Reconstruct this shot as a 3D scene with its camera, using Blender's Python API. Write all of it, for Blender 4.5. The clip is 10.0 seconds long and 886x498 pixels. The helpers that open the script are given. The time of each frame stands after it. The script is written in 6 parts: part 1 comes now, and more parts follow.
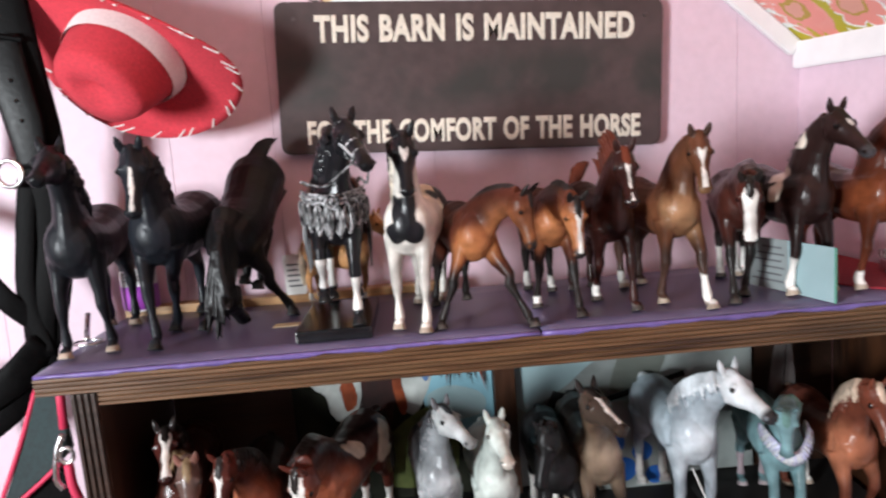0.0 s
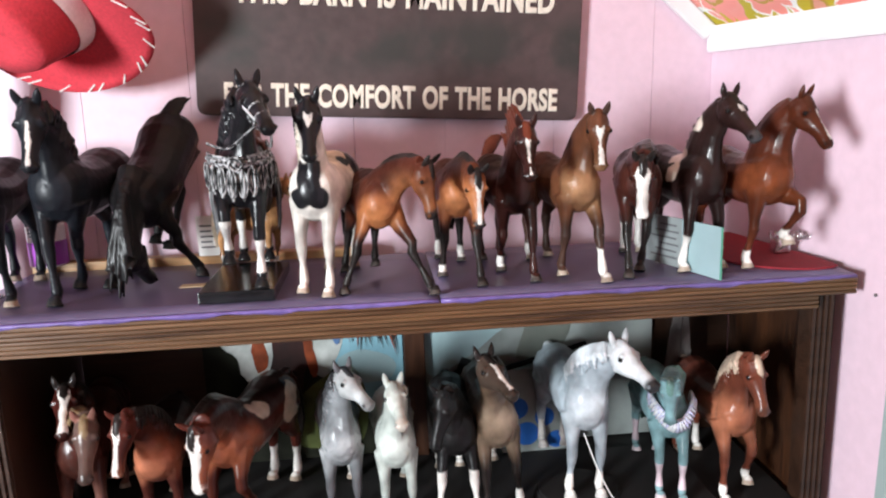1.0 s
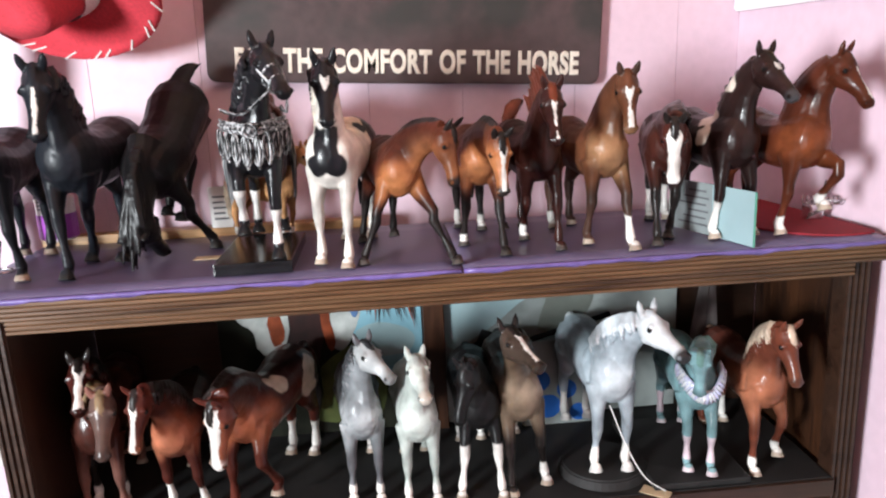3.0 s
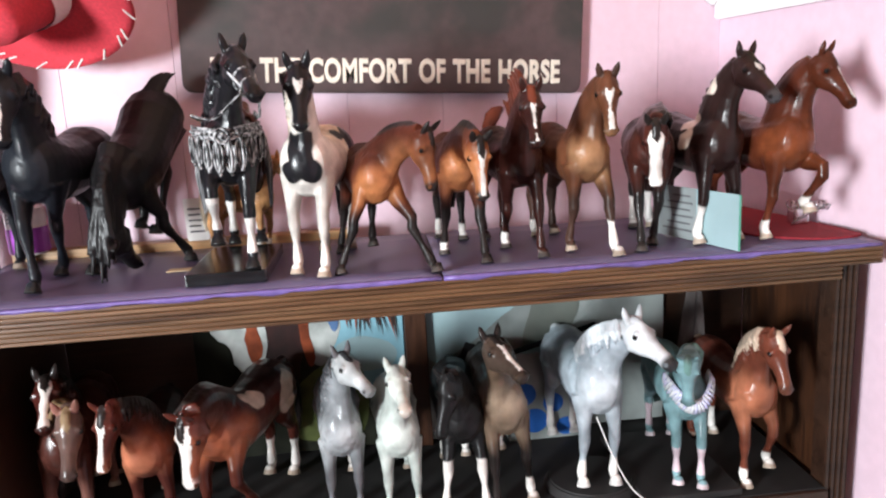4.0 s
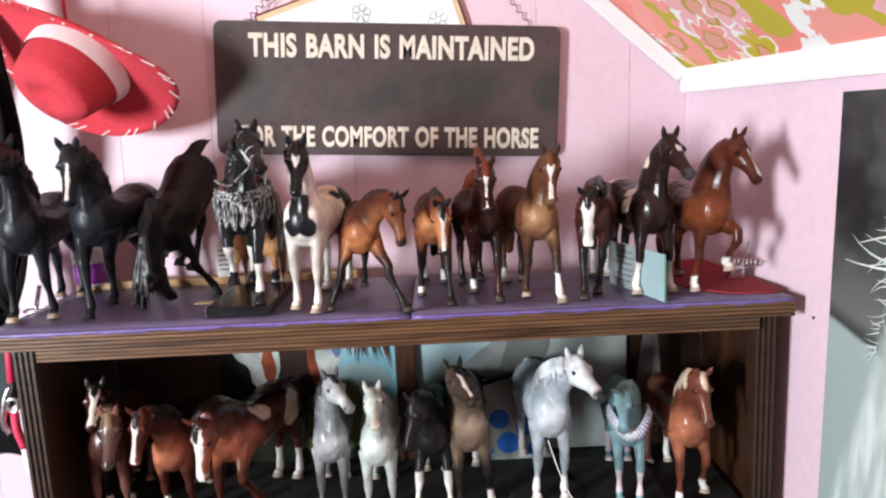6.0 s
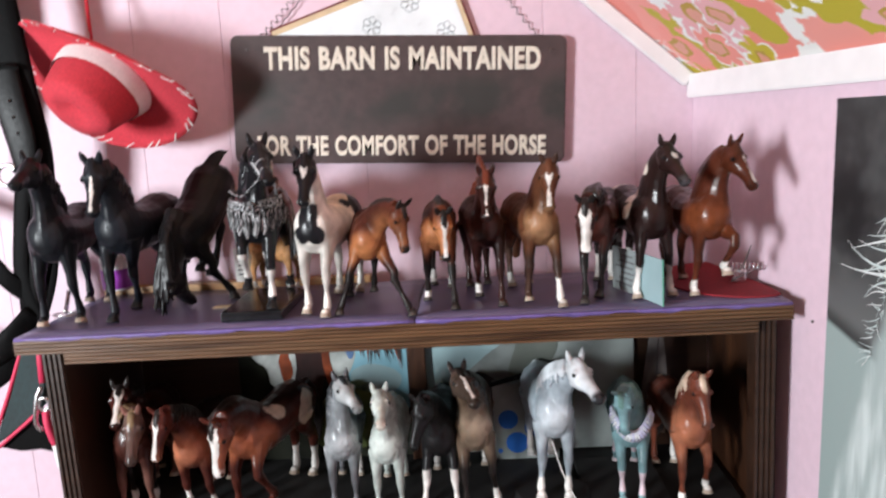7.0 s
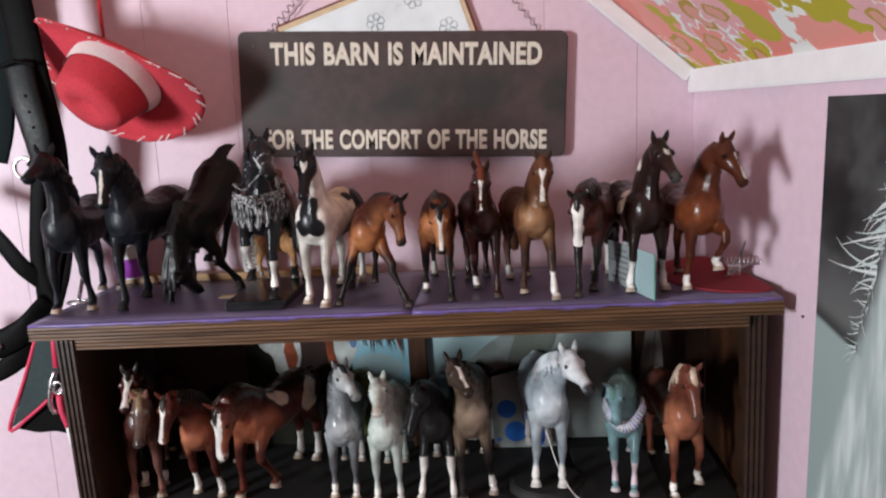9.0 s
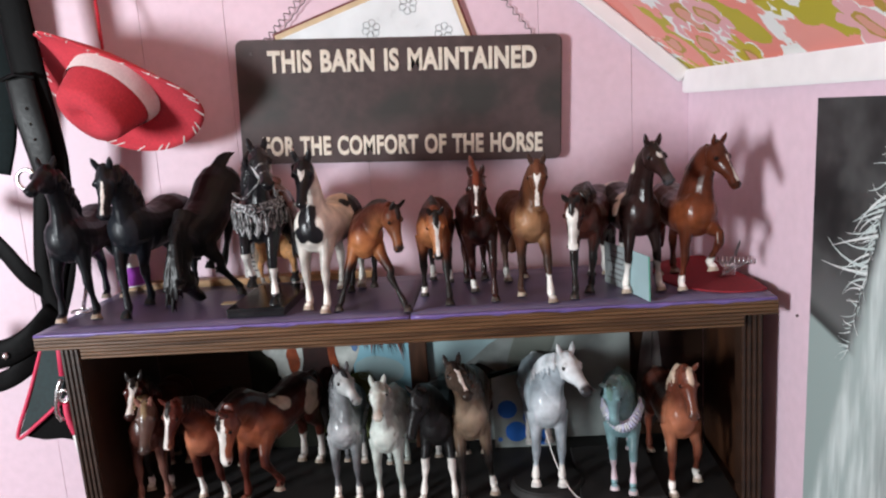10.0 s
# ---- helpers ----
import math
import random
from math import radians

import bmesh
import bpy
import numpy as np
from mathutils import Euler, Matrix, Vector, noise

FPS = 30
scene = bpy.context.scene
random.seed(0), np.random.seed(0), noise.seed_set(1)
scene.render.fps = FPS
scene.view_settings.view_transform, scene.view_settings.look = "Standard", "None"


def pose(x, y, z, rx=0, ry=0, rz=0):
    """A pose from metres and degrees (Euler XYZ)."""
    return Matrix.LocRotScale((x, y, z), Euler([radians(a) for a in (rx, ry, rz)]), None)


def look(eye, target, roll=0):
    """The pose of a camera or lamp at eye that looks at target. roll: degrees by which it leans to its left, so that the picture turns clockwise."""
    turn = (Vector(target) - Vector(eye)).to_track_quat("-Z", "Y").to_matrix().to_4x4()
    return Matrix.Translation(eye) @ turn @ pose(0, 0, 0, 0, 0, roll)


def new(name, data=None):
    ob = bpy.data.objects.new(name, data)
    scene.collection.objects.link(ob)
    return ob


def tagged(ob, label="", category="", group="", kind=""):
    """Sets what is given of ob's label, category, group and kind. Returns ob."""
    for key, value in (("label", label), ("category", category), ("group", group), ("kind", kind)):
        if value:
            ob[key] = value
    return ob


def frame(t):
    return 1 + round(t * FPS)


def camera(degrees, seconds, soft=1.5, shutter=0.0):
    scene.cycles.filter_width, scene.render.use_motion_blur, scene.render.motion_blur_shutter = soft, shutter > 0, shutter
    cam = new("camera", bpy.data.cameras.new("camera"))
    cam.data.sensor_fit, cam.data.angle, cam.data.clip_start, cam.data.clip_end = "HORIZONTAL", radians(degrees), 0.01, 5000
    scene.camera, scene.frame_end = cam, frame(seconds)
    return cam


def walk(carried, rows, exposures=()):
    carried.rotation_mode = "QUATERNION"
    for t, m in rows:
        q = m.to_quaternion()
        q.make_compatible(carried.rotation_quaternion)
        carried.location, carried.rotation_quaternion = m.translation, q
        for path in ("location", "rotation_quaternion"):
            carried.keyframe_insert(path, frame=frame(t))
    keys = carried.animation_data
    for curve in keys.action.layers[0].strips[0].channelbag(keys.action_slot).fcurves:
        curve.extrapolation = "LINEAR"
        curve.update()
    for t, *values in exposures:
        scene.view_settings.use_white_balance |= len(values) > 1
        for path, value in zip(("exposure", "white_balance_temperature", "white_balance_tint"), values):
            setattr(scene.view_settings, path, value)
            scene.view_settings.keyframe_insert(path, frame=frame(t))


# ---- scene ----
cam = camera(62.5, 10.0, soft=2.2, shutter=0.5)
PATH = [
    (0, (0.397, -0.827, 1.486), (0.559, 1.141, 1.173), -3.7),
    (0.5, (0.433, -0.843, 1.491), (0.678, 1.11, 1.136), -3.2),
    (1, (0.453, -0.85, 1.487), (0.736, 1.088, 1.081), -1.1),
    (1.5, (0.445, -0.85, 1.486), (0.727, 1.09, 1.09), -1.7),
    (2, (0.439, -0.851, 1.479), (0.741, 1.086, 1.083), -1.4),
    (2.5, (0.436, -0.837, 1.483), (0.686, 1.087, 0.995), -1.6),
    (4, (0.453, -0.806, 1.451), (0.744, 1.13, 1.041), -2.2),
    (4.5, (0.459, -0.807, 1.45), (0.71, 1.139, 1.06), -3.1),
    (5, (0.48, -0.835, 1.457), (0.771, 1.104, 1.061), -2.7),
    (5.5, (0.528, -0.93, 1.503), (0.739, 1.035, 1.198), -2.7),
    (6.8, (0.578, -1.003, 1.51), (0.615, 0.956, 1.11), -1.3),
    (7, (0.595, -1.014, 1.521), (0.622, 0.957, 1.186), -2.4),
    (7.5, (0.636, -1.04, 1.539), (0.691, 0.933, 1.217), -5.2),
    (8, (0.622, -1.08, 1.547), (0.619, 0.913, 1.379), -2.2),
    (8.5, (0.638, -1.064, 1.549), (0.609, 0.918, 1.288), -2.4),
    (9, (0.631, -1.038, 1.53), (0.597, 0.929, 1.167), -2.3),
    (9.5, (0.64, -1.047, 1.543), (0.59, 0.916, 1.161), -3.5),
    (10, (0.643, -1.048, 1.545), (0.595, 0.916, 1.171), -3.3),
]
EXPOSURES = [(0, -0.16), (0.5, 0.04), (2.5, 0.15), (4, 0.23), (4.5, 0.25), (5, 0.07), (5.5, 0.04), (6.8, -0.08), (7.5, -0.6), (8, -0.75), (8.5, -0.7), (9, -0.65), (9.5, -0.42), (10, -0.44)]
walk(cam, [(t, look(eye, target, roll)) for t, eye, target, roll in PATH], EXPOSURES)


# ---- world, window light, fill ----
world = bpy.data.worlds.new("world")
scene.world = world
world.use_nodes = True
wn = world.node_tree
sky = wn.nodes.new("ShaderNodeTexSky")
sky.sky_type, sky.sun_disc = "NISHITA", False
sky.sun_elevation, sky.sun_rotation = radians(38), radians(-100)
wn.links.new(sky.outputs[0], wn.nodes["Background"].inputs[0])
wn.nodes["Background"].inputs[1].default_value = 0.05


def area(name, m, sx, sy, watts, colour):
    lamp = bpy.data.lights.new(name, "AREA")
    lamp.shape, lamp.size, lamp.size_y, lamp.energy, lamp.color = "RECTANGLE", sx, sy, watts, colour
    ob = new(name, lamp)
    ob.matrix_world = m
    return ob


# sky light by the west window, and an added weak fill in the south opening
area("window_light_west", look((-1.74, -2.08, 1.46), (0.3, 0.2, 1.45)), 0.46, 0.72, 164, (0.90, 0.96, 1.0))
area("fill_light_south", look((-0.5, -3.08, 1.7), (0.4, 0.0, 1.3)), 0.9, 1.0, 1.2, (0.95, 0.98, 1.0))


# ---- materials ----
def mat(name, base, rough=0.6, metal=0.0, grain=0.12, scale=40.0, bump=0.0, stretch=(1, 1, 1), second=None, big=3.0, coat=0.0):
    """A surface with colour variation at two scales, and relief."""
    m = bpy.data.materials.new(name)
    m.use_nodes = True
    nt = m.node_tree
    p = nt.nodes["Principled BSDF"]
    p.inputs["Metallic"].default_value = metal
    p.inputs["Coat Weight"].default_value = coat
    tc = nt.nodes.new("ShaderNodeTexCoord")
    mp = nt.nodes.new("ShaderNodeMapping")
    mp.inputs["Scale"].default_value = stretch
    nt.links.new(tc.outputs["Object"], mp.inputs[0])
    n1, n2 = nt.nodes.new("ShaderNodeTexNoise"), nt.nodes.new("ShaderNodeTexNoise")
    n1.inputs["Scale"].default_value, n1.inputs["Detail"].default_value = scale, 5
    n2.inputs["Scale"].default_value, n2.inputs["Detail"].default_value = big, 3
    nt.links.new(mp.outputs[0], n1.inputs[0])
    nt.links.new(mp.outputs[0], n2.inputs[0])
    add = nt.nodes.new("ShaderNodeMath")
    add.operation = "MULTIPLY_ADD"
    add.inputs[1].default_value = 0.5
    half = nt.nodes.new("ShaderNodeMath")
    half.operation = "MULTIPLY"
    half.inputs[1].default_value = 0.5
    nt.links.new(n2.outputs[0], half.inputs[0])
    nt.links.new(n1.outputs[0], add.inputs[0])
    nt.links.new(half.outputs[0], add.inputs[2])
    ramp = nt.nodes.new("ShaderNodeValToRGB")
    other = second or [c * (1 - 2.2 * grain) for c in base]
    top = [min(1, c * (1 + grain)) for c in base]
    ramp.color_ramp.elements[0].position, ramp.color_ramp.elements[1].position = 0.36, 0.62
    ramp.color_ramp.elements[0].color = (*other, 1)
    ramp.color_ramp.elements[1].color = (*top, 1)
    nt.links.new(add.outputs[0], ramp.inputs[0])
    nt.links.new(ramp.outputs[0], p.inputs["Base Color"])
    rr = nt.nodes.new("ShaderNodeMapRange")
    rr.inputs[3].default_value, rr.inputs[4].default_value = max(0.05, rough - 0.1), min(1, rough + 0.1)
    nt.links.new(n1.outputs[0], rr.inputs[0])
    nt.links.new(rr.outputs[0], p.inputs["Roughness"])
    if bump:
        b = nt.nodes.new("ShaderNodeBump")
        b.inputs["Strength"].default_value, b.inputs["Distance"].default_value = 0.6, bump
        nt.links.new(n1.outputs[0], b.inputs["Height"])
        nt.links.new(b.outputs[0], p.inputs["Normal"])
    return m


pink = mat("pink_wall_paint", (0.72, 0.535, 0.62), 0.5, grain=0.03, scale=60, bump=0.0006, big=1.5)
white_paint = mat("white_trim_paint", (0.82, 0.80, 0.80), 0.45, grain=0.03, scale=30, bump=0.0004)
# for surfaces out of view: dark red keeps the bounce light low and reddish
far_wall = mat("bounce_tint_wall", (0.17, 0.068, 0.082), 0.7, grain=0.05, scale=20)
dark_wood = mat("dark_stained_wood", (0.031, 0.014, 0.008), 0.38, grain=0.3, scale=30, bump=0.0004, stretch=(0.6, 8, 8), second=(0.018, 0.008, 0.005), big=5)
edge_wood = mat("worn_moulding_wood", (0.125, 0.064, 0.030), 0.36, grain=0.35, scale=26, bump=0.0006, stretch=(0.35, 10, 10), second=(0.032, 0.015, 0.009), big=4)
warm_wood = mat("orange_brown_wood", (0.042, 0.015, 0.006), 0.4, grain=0.3, scale=30, bump=0.0003, stretch=(6, 6, 0.6), second=(0.014, 0.006, 0.004), big=5)
ledge_wood = mat("golden_wood", (0.45, 0.25, 0.11), 0.45, grain=0.2, scale=30, stretch=(0.5, 8, 8), big=4)
purple = mat("purple_vinyl", (0.125, 0.105, 0.185), 0.40, grain=0.12, scale=18, bump=0.0004, second=(0.09, 0.074, 0.135), big=6)
purple_edge = mat("purple_vinyl_edge", (0.15, 0.105, 0.31), 0.35, grain=0.15, scale=60, bump=0.0006)
black_cloth = mat("black_shelf_liner", (0.012, 0.011, 0.011), 0.7, grain=0.3, scale=80, bump=0.0004)
floor_wood = mat("floor_boards", (0.11, 0.07, 0.045), 0.5, grain=0.25, scale=20, stretch=(8, 0.6, 1), bump=0.0004)
black_gloss = mat("black_gloss", (0.01, 0.01, 0.011), 0.18, grain=0.2)
leather = mat("black_leather", (0.0032, 0.003, 0.0032), 0.55, grain=0.3, scale=220, bump=0.0005)
leather.node_tree.nodes["Principled BSDF"].inputs["Specular IOR Level"].default_value = 0.06
worn_leather = mat("worn_black_leather", (0.004, 0.004, 0.0042), 0.42, grain=0.25, scale=160, bump=0.0004)
worn_leather.node_tree.nodes["Principled BSDF"].inputs["Specular IOR Level"].default_value = 0.16
felt_red = mat("red_felt", (0.52, 0.034, 0.052), 0.9, grain=0.12, scale=260, bump=0.0007, big=8)
felt_white = mat("white_felt_band", (0.8, 0.76, 0.74), 0.9, grain=0.06, scale=260, bump=0.0005)
red_mat = mat("dark_red_felt", (0.26, 0.012, 0.022), 0.85, grain=0.15, scale=200, bump=0.0004)
red_cord = mat("red_cord", (0.55, 0.01, 0.03), 0.7, grain=0.2, scale=300)
silver = mat("silver_metal", (0.75, 0.75, 0.76), 0.25, metal=1.0, grain=0.1)
wire_metal = mat("dull_wire", (0.16, 0.14, 0.14), 0.4, metal=0.8, grain=0.2)
sign_letter = mat("cream_lettering", (0.72, 0.66, 0.56), 0.6, grain=0.08, scale=120, bump=0.0003)
cream = mat("tan_border", (0.62, 0.48, 0.30), 0.6, grain=0.1)
maroon = mat("maroon_edge", (0.16, 0.03, 0.03), 0.5, grain=0.2)
card_grey = mat("grey_white_card", (0.26, 0.29, 0.29), 0.55, grain=0.08, scale=30)
card_blue = mat("pale_blue_card", (0.30, 0.42, 0.44), 0.5, grain=0.05, scale=20)
paper_white = mat("white_paper", (0.78, 0.77, 0.75), 0.7, grain=0.04)
soft_ink = mat("pale_grey_ink", (0.36, 0.40, 0.42), 0.6, grain=0.2)
ink = mat("grey_ink", (0.12, 0.12, 0.13), 0.7, grain=0.2)
purple_label = mat("violet_label", (0.32, 0.05, 0.42), 0.4, grain=0.1)
teal_plastic = mat("dark_teal_cloth", (0.008, 0.014, 0.015), 0.8, grain=0.2, scale=200, bump=0.0005)
teal_plastic.node_tree.nodes["Principled BSDF"].inputs["Specular IOR Level"].default_value = 0.12
red_piping = mat("red_piping", (0.6, 0.03, 0.09), 0.6, grain=0.1)
grey_green = mat("grey_green_cloth", (0.12, 0.14, 0.13), 0.85, grain=0.15, scale=180, bump=0.0006)
blue_dot = mat("blue_print", (0.02, 0.10, 0.36), 0.4, grain=0.1)
photo_dark = mat("photo_dark_grey", (0.045, 0.046, 0.048), 0.3, grain=0.5, scale=9, big=4)
photo_light = mat("photo_pale_grey", (0.52, 0.60, 0.59), 0.3, grain=0.08, scale=14, big=5)
photo_white = mat("photo_white", (0.72, 0.76, 0.75), 0.3, grain=0.06, scale=20)
photo_black = mat("photo_black", (0.012, 0.012, 0.013), 0.3, grain=0.3)
rust = mat("rust_print", (0.20, 0.045, 0.018), 0.6, grain=0.4, scale=40)
sky_print = mat("sky_blue_print", (0.22, 0.42, 0.50), 0.45, grain=0.08, scale=14)
mist_print = mat("misty_grey_print", (0.26, 0.29, 0.28), 0.45, grain=0.3, scale=10, big=6)
dusk_print = mat("dusk_print", (0.016, 0.017, 0.011), 0.85, grain=0.3, scale=20, big=8)
green_print = mat("olive_print", (0.10, 0.12, 0.04), 0.5, grain=0.25, scale=30)
cloudy_print = mat("cloudy_white_print", (0.40, 0.42, 0.40), 0.6, grain=0.3, scale=25, big=12)
for printed_card in (cloudy_print, rust, sky_print, mist_print, dusk_print, green_print, card_blue, card_grey, blue_dot):
    printed_card.node_tree.nodes["Principled BSDF"].inputs["Specular IOR Level"].default_value = 0.15


def sign_surface():
    """Brown-grey painted board with dark greenish smears across its middle."""
    m = mat("brown_sign_board", (0.062, 0.040, 0.040), 0.55, grain=0.14, scale=50, bump=0.0003, big=6)
    nt = m.node_tree
    p = nt.nodes["Principled BSDF"]
    src = p.inputs["Base Color"].links[0].from_socket
    tc = nt.nodes.new("ShaderNodeTexCoord")
    sep = nt.nodes.new("ShaderNodeSeparateXYZ")
    nt.links.new(tc.outputs["Object"], sep.inputs[0])
    n = nt.nodes.new("ShaderNodeTexNoise")
    n.inputs["Scale"].default_value, n.inputs["Detail"].default_value = 11, 3
    nt.links.new(tc.outputs["Object"], n.inputs[0])
    a = nt.nodes.new("ShaderNodeMath")
    a.operation = "ABSOLUTE"
    nt.links.new(sep.outputs[2], a.inputs[0])
    band = nt.nodes.new("ShaderNodeMapRange")
    band.inputs[1].default_value, band.inputs[2].default_value = 0.058, 0.02
    nt.links.new(a.outputs[0], band.inputs[0])
    th = nt.nodes.new("ShaderNodeMapRange")
    th.inputs[1].default_value, th.inputs[2].default_value, th.inputs[4].default_value = 0.44, 0.6, 0.8
    nt.links.new(n.outputs[0], th.inputs[0])
    mul = nt.nodes.new("ShaderNodeMath")
    mul.operation = "MULTIPLY"
    nt.links.new(band.outputs[0], mul.inputs[0])
    nt.links.new(th.outputs[0], mul.inputs[1])
    mix = nt.nodes.new("ShaderNodeMix")
    mix.data_type = "RGBA"
    nt.links.new(mul.outputs[0], mix.inputs[0])
    nt.links.new(src, mix.inputs[6])
    mix.inputs[7].default_value = (0.020, 0.024, 0.021, 1)
    nt.links.new(mix.outputs[2], p.inputs["Base Color"])
    return m


def floral():
    """Bold floral wallpaper: salmon ground, mustard, pink and white blooms of differing size."""
    m = bpy.data.materials.new("floral_wallpaper")
    m.use_nodes = True
    nt = m.node_tree
    p = nt.nodes["Principled BSDF"]
    p.inputs["Roughness"].default_value = 0.6
    tc = nt.nodes.new("ShaderNodeTexCoord")
    mp = nt.nodes.new("ShaderNodeMapping")
    mp.inputs["Scale"].default_value = (1, 1, 0)
    nt.links.new(tc.outputs["Object"], mp.inputs[0])
    warp = nt.nodes.new("ShaderNodeTexNoise")
    warp.inputs["Scale"].default_value, warp.inputs["Detail"].default_value = 16, 4
    nt.links.new(mp.outputs[0], warp.inputs[0])
    mad = nt.nodes.new("ShaderNodeVectorMath")
    mad.operation = "MULTIPLY_ADD"
    mad.inputs[1].default_value = (0.06, 0.06, 0)
    nt.links.new(warp.outputs["Color"], mad.inputs[0])
    nt.links.new(mp.outputs[0], mad.inputs[2])

    def node(kind, op=None, *ins):
        n = nt.nodes.new(kind)
        if op:
            n.operation = op
        for k, v in enumerate(ins):
            if isinstance(v, (int, float)):
                n.inputs[k].default_value = v
            elif v is not None:
                nt.links.new(v, n.inputs[k])
        return n.outputs[0]

    def M(op, *ins):
        return node("ShaderNodeMath", op, *ins)

    def mixc(f, a, b):
        n = nt.nodes.new("ShaderNodeMix")
        n.data_type = "RGBA"
        for k, v in ((0, f), (6, a), (7, b)):
            if isinstance(v, tuple):
                n.inputs[k].default_value = (*v, 1)
            else:
                nt.links.new(v, n.inputs[k])
        return n.outputs[2]

    def blooms(scale, petals, size, rough):
        v = nt.nodes.new("ShaderNodeTexVoronoi")
        v.voronoi_dimensions = "2D"
        v.inputs["Scale"].default_value, v.inputs["Randomness"].default_value = scale, rough
        nt.links.new(mad.outputs[0], v.inputs["Vector"])
        d = nt.nodes.new("ShaderNodeVectorMath")
        d.operation = "SUBTRACT"
        nt.links.new(mad.outputs[0], d.inputs[0])
        nt.links.new(v.outputs["Position"], d.inputs[1])
        s = nt.nodes.new("ShaderNodeSeparateXYZ")
        nt.links.new(d.outputs[0], s.inputs[0])
        ang = M("ARCTAN2", s.outputs[1], s.outputs[0])
        lobes = M("ABSOLUTE", M("COSINE", M("MULTIPLY", ang, petals / 2)))
        edge = M("MULTIPLY", M("ADD", M("MULTIPLY", lobes, 0.4), 0.6), size)
        r = v.outputs["Distance"]
        petal = M("LESS_THAN", r, edge)
        rim = M("LESS_THAN", r, M("MULTIPLY", edge, 1.16))
        core = M("LESS_THAN", r, size * 0.3)
        ring = M("LESS_THAN", r, size * 0.42)
        hue = nt.nodes.new("ShaderNodeSeparateColor")
        nt.links.new(v.outputs["Color"], hue.inputs[0])
        return petal, rim, core, ring, hue.outputs[0], hue.outputs[1]

    def blotch(scale, detail):
        n = nt.nodes.new("ShaderNodeTexNoise")
        n.inputs["Scale"].default_value, n.inputs["Detail"].default_value = scale, detail
        nt.links.new(mad.outputs[0], n.inputs[0])
        return n.outputs[0]

    leaf, gap, tone = blotch(8.0, 3), blotch(10.0, 6), blotch(3.0, 1)
    base = mixc(M("GREATER_THAN", tone, 0.52), (0.80, 0.27, 0.22), (0.82, 0.33, 0.28))
    base = mixc(M("GREATER_THAN", gap, 0.565), base, (0.84, 0.85, 0.82))
    base = mixc(M("GREATER_THAN", leaf, 0.57), base, (0.48, 0.41, 0.035))
    for scale, petals, size, rough in ((5.6, 9, 0.44, 0.85), (10.5, 7, 0.40, 0.95)):
        petal, rim, core, ring, h, g = blooms(scale, petals, size, rough)
        there = M("GREATER_THAN", g, 0.38)
        col = mixc(M("GREATER_THAN", h, 0.42), (0.82, 0.31, 0.26), (0.54, 0.44, 0.035))
        col = mixc(M("GREATER_THAN", h, 0.74), col, (0.78, 0.42, 0.44))
        base = mixc(M("MULTIPLY", M("MULTIPLY", rim, there), M("GREATER_THAN", gap, 0.46)), base, (0.84, 0.85, 0.82))
        base = mixc(M("MULTIPLY", petal, there), base, col)
        base = mixc(M("MULTIPLY", ring, there), base, (0.46, 0.30, 0.05))
        base = mixc(M("MULTIPLY", core, there), base, (0.70, 0.34, 0.26))
    nt.links.new(base, p.inputs["Base Color"])
    return m


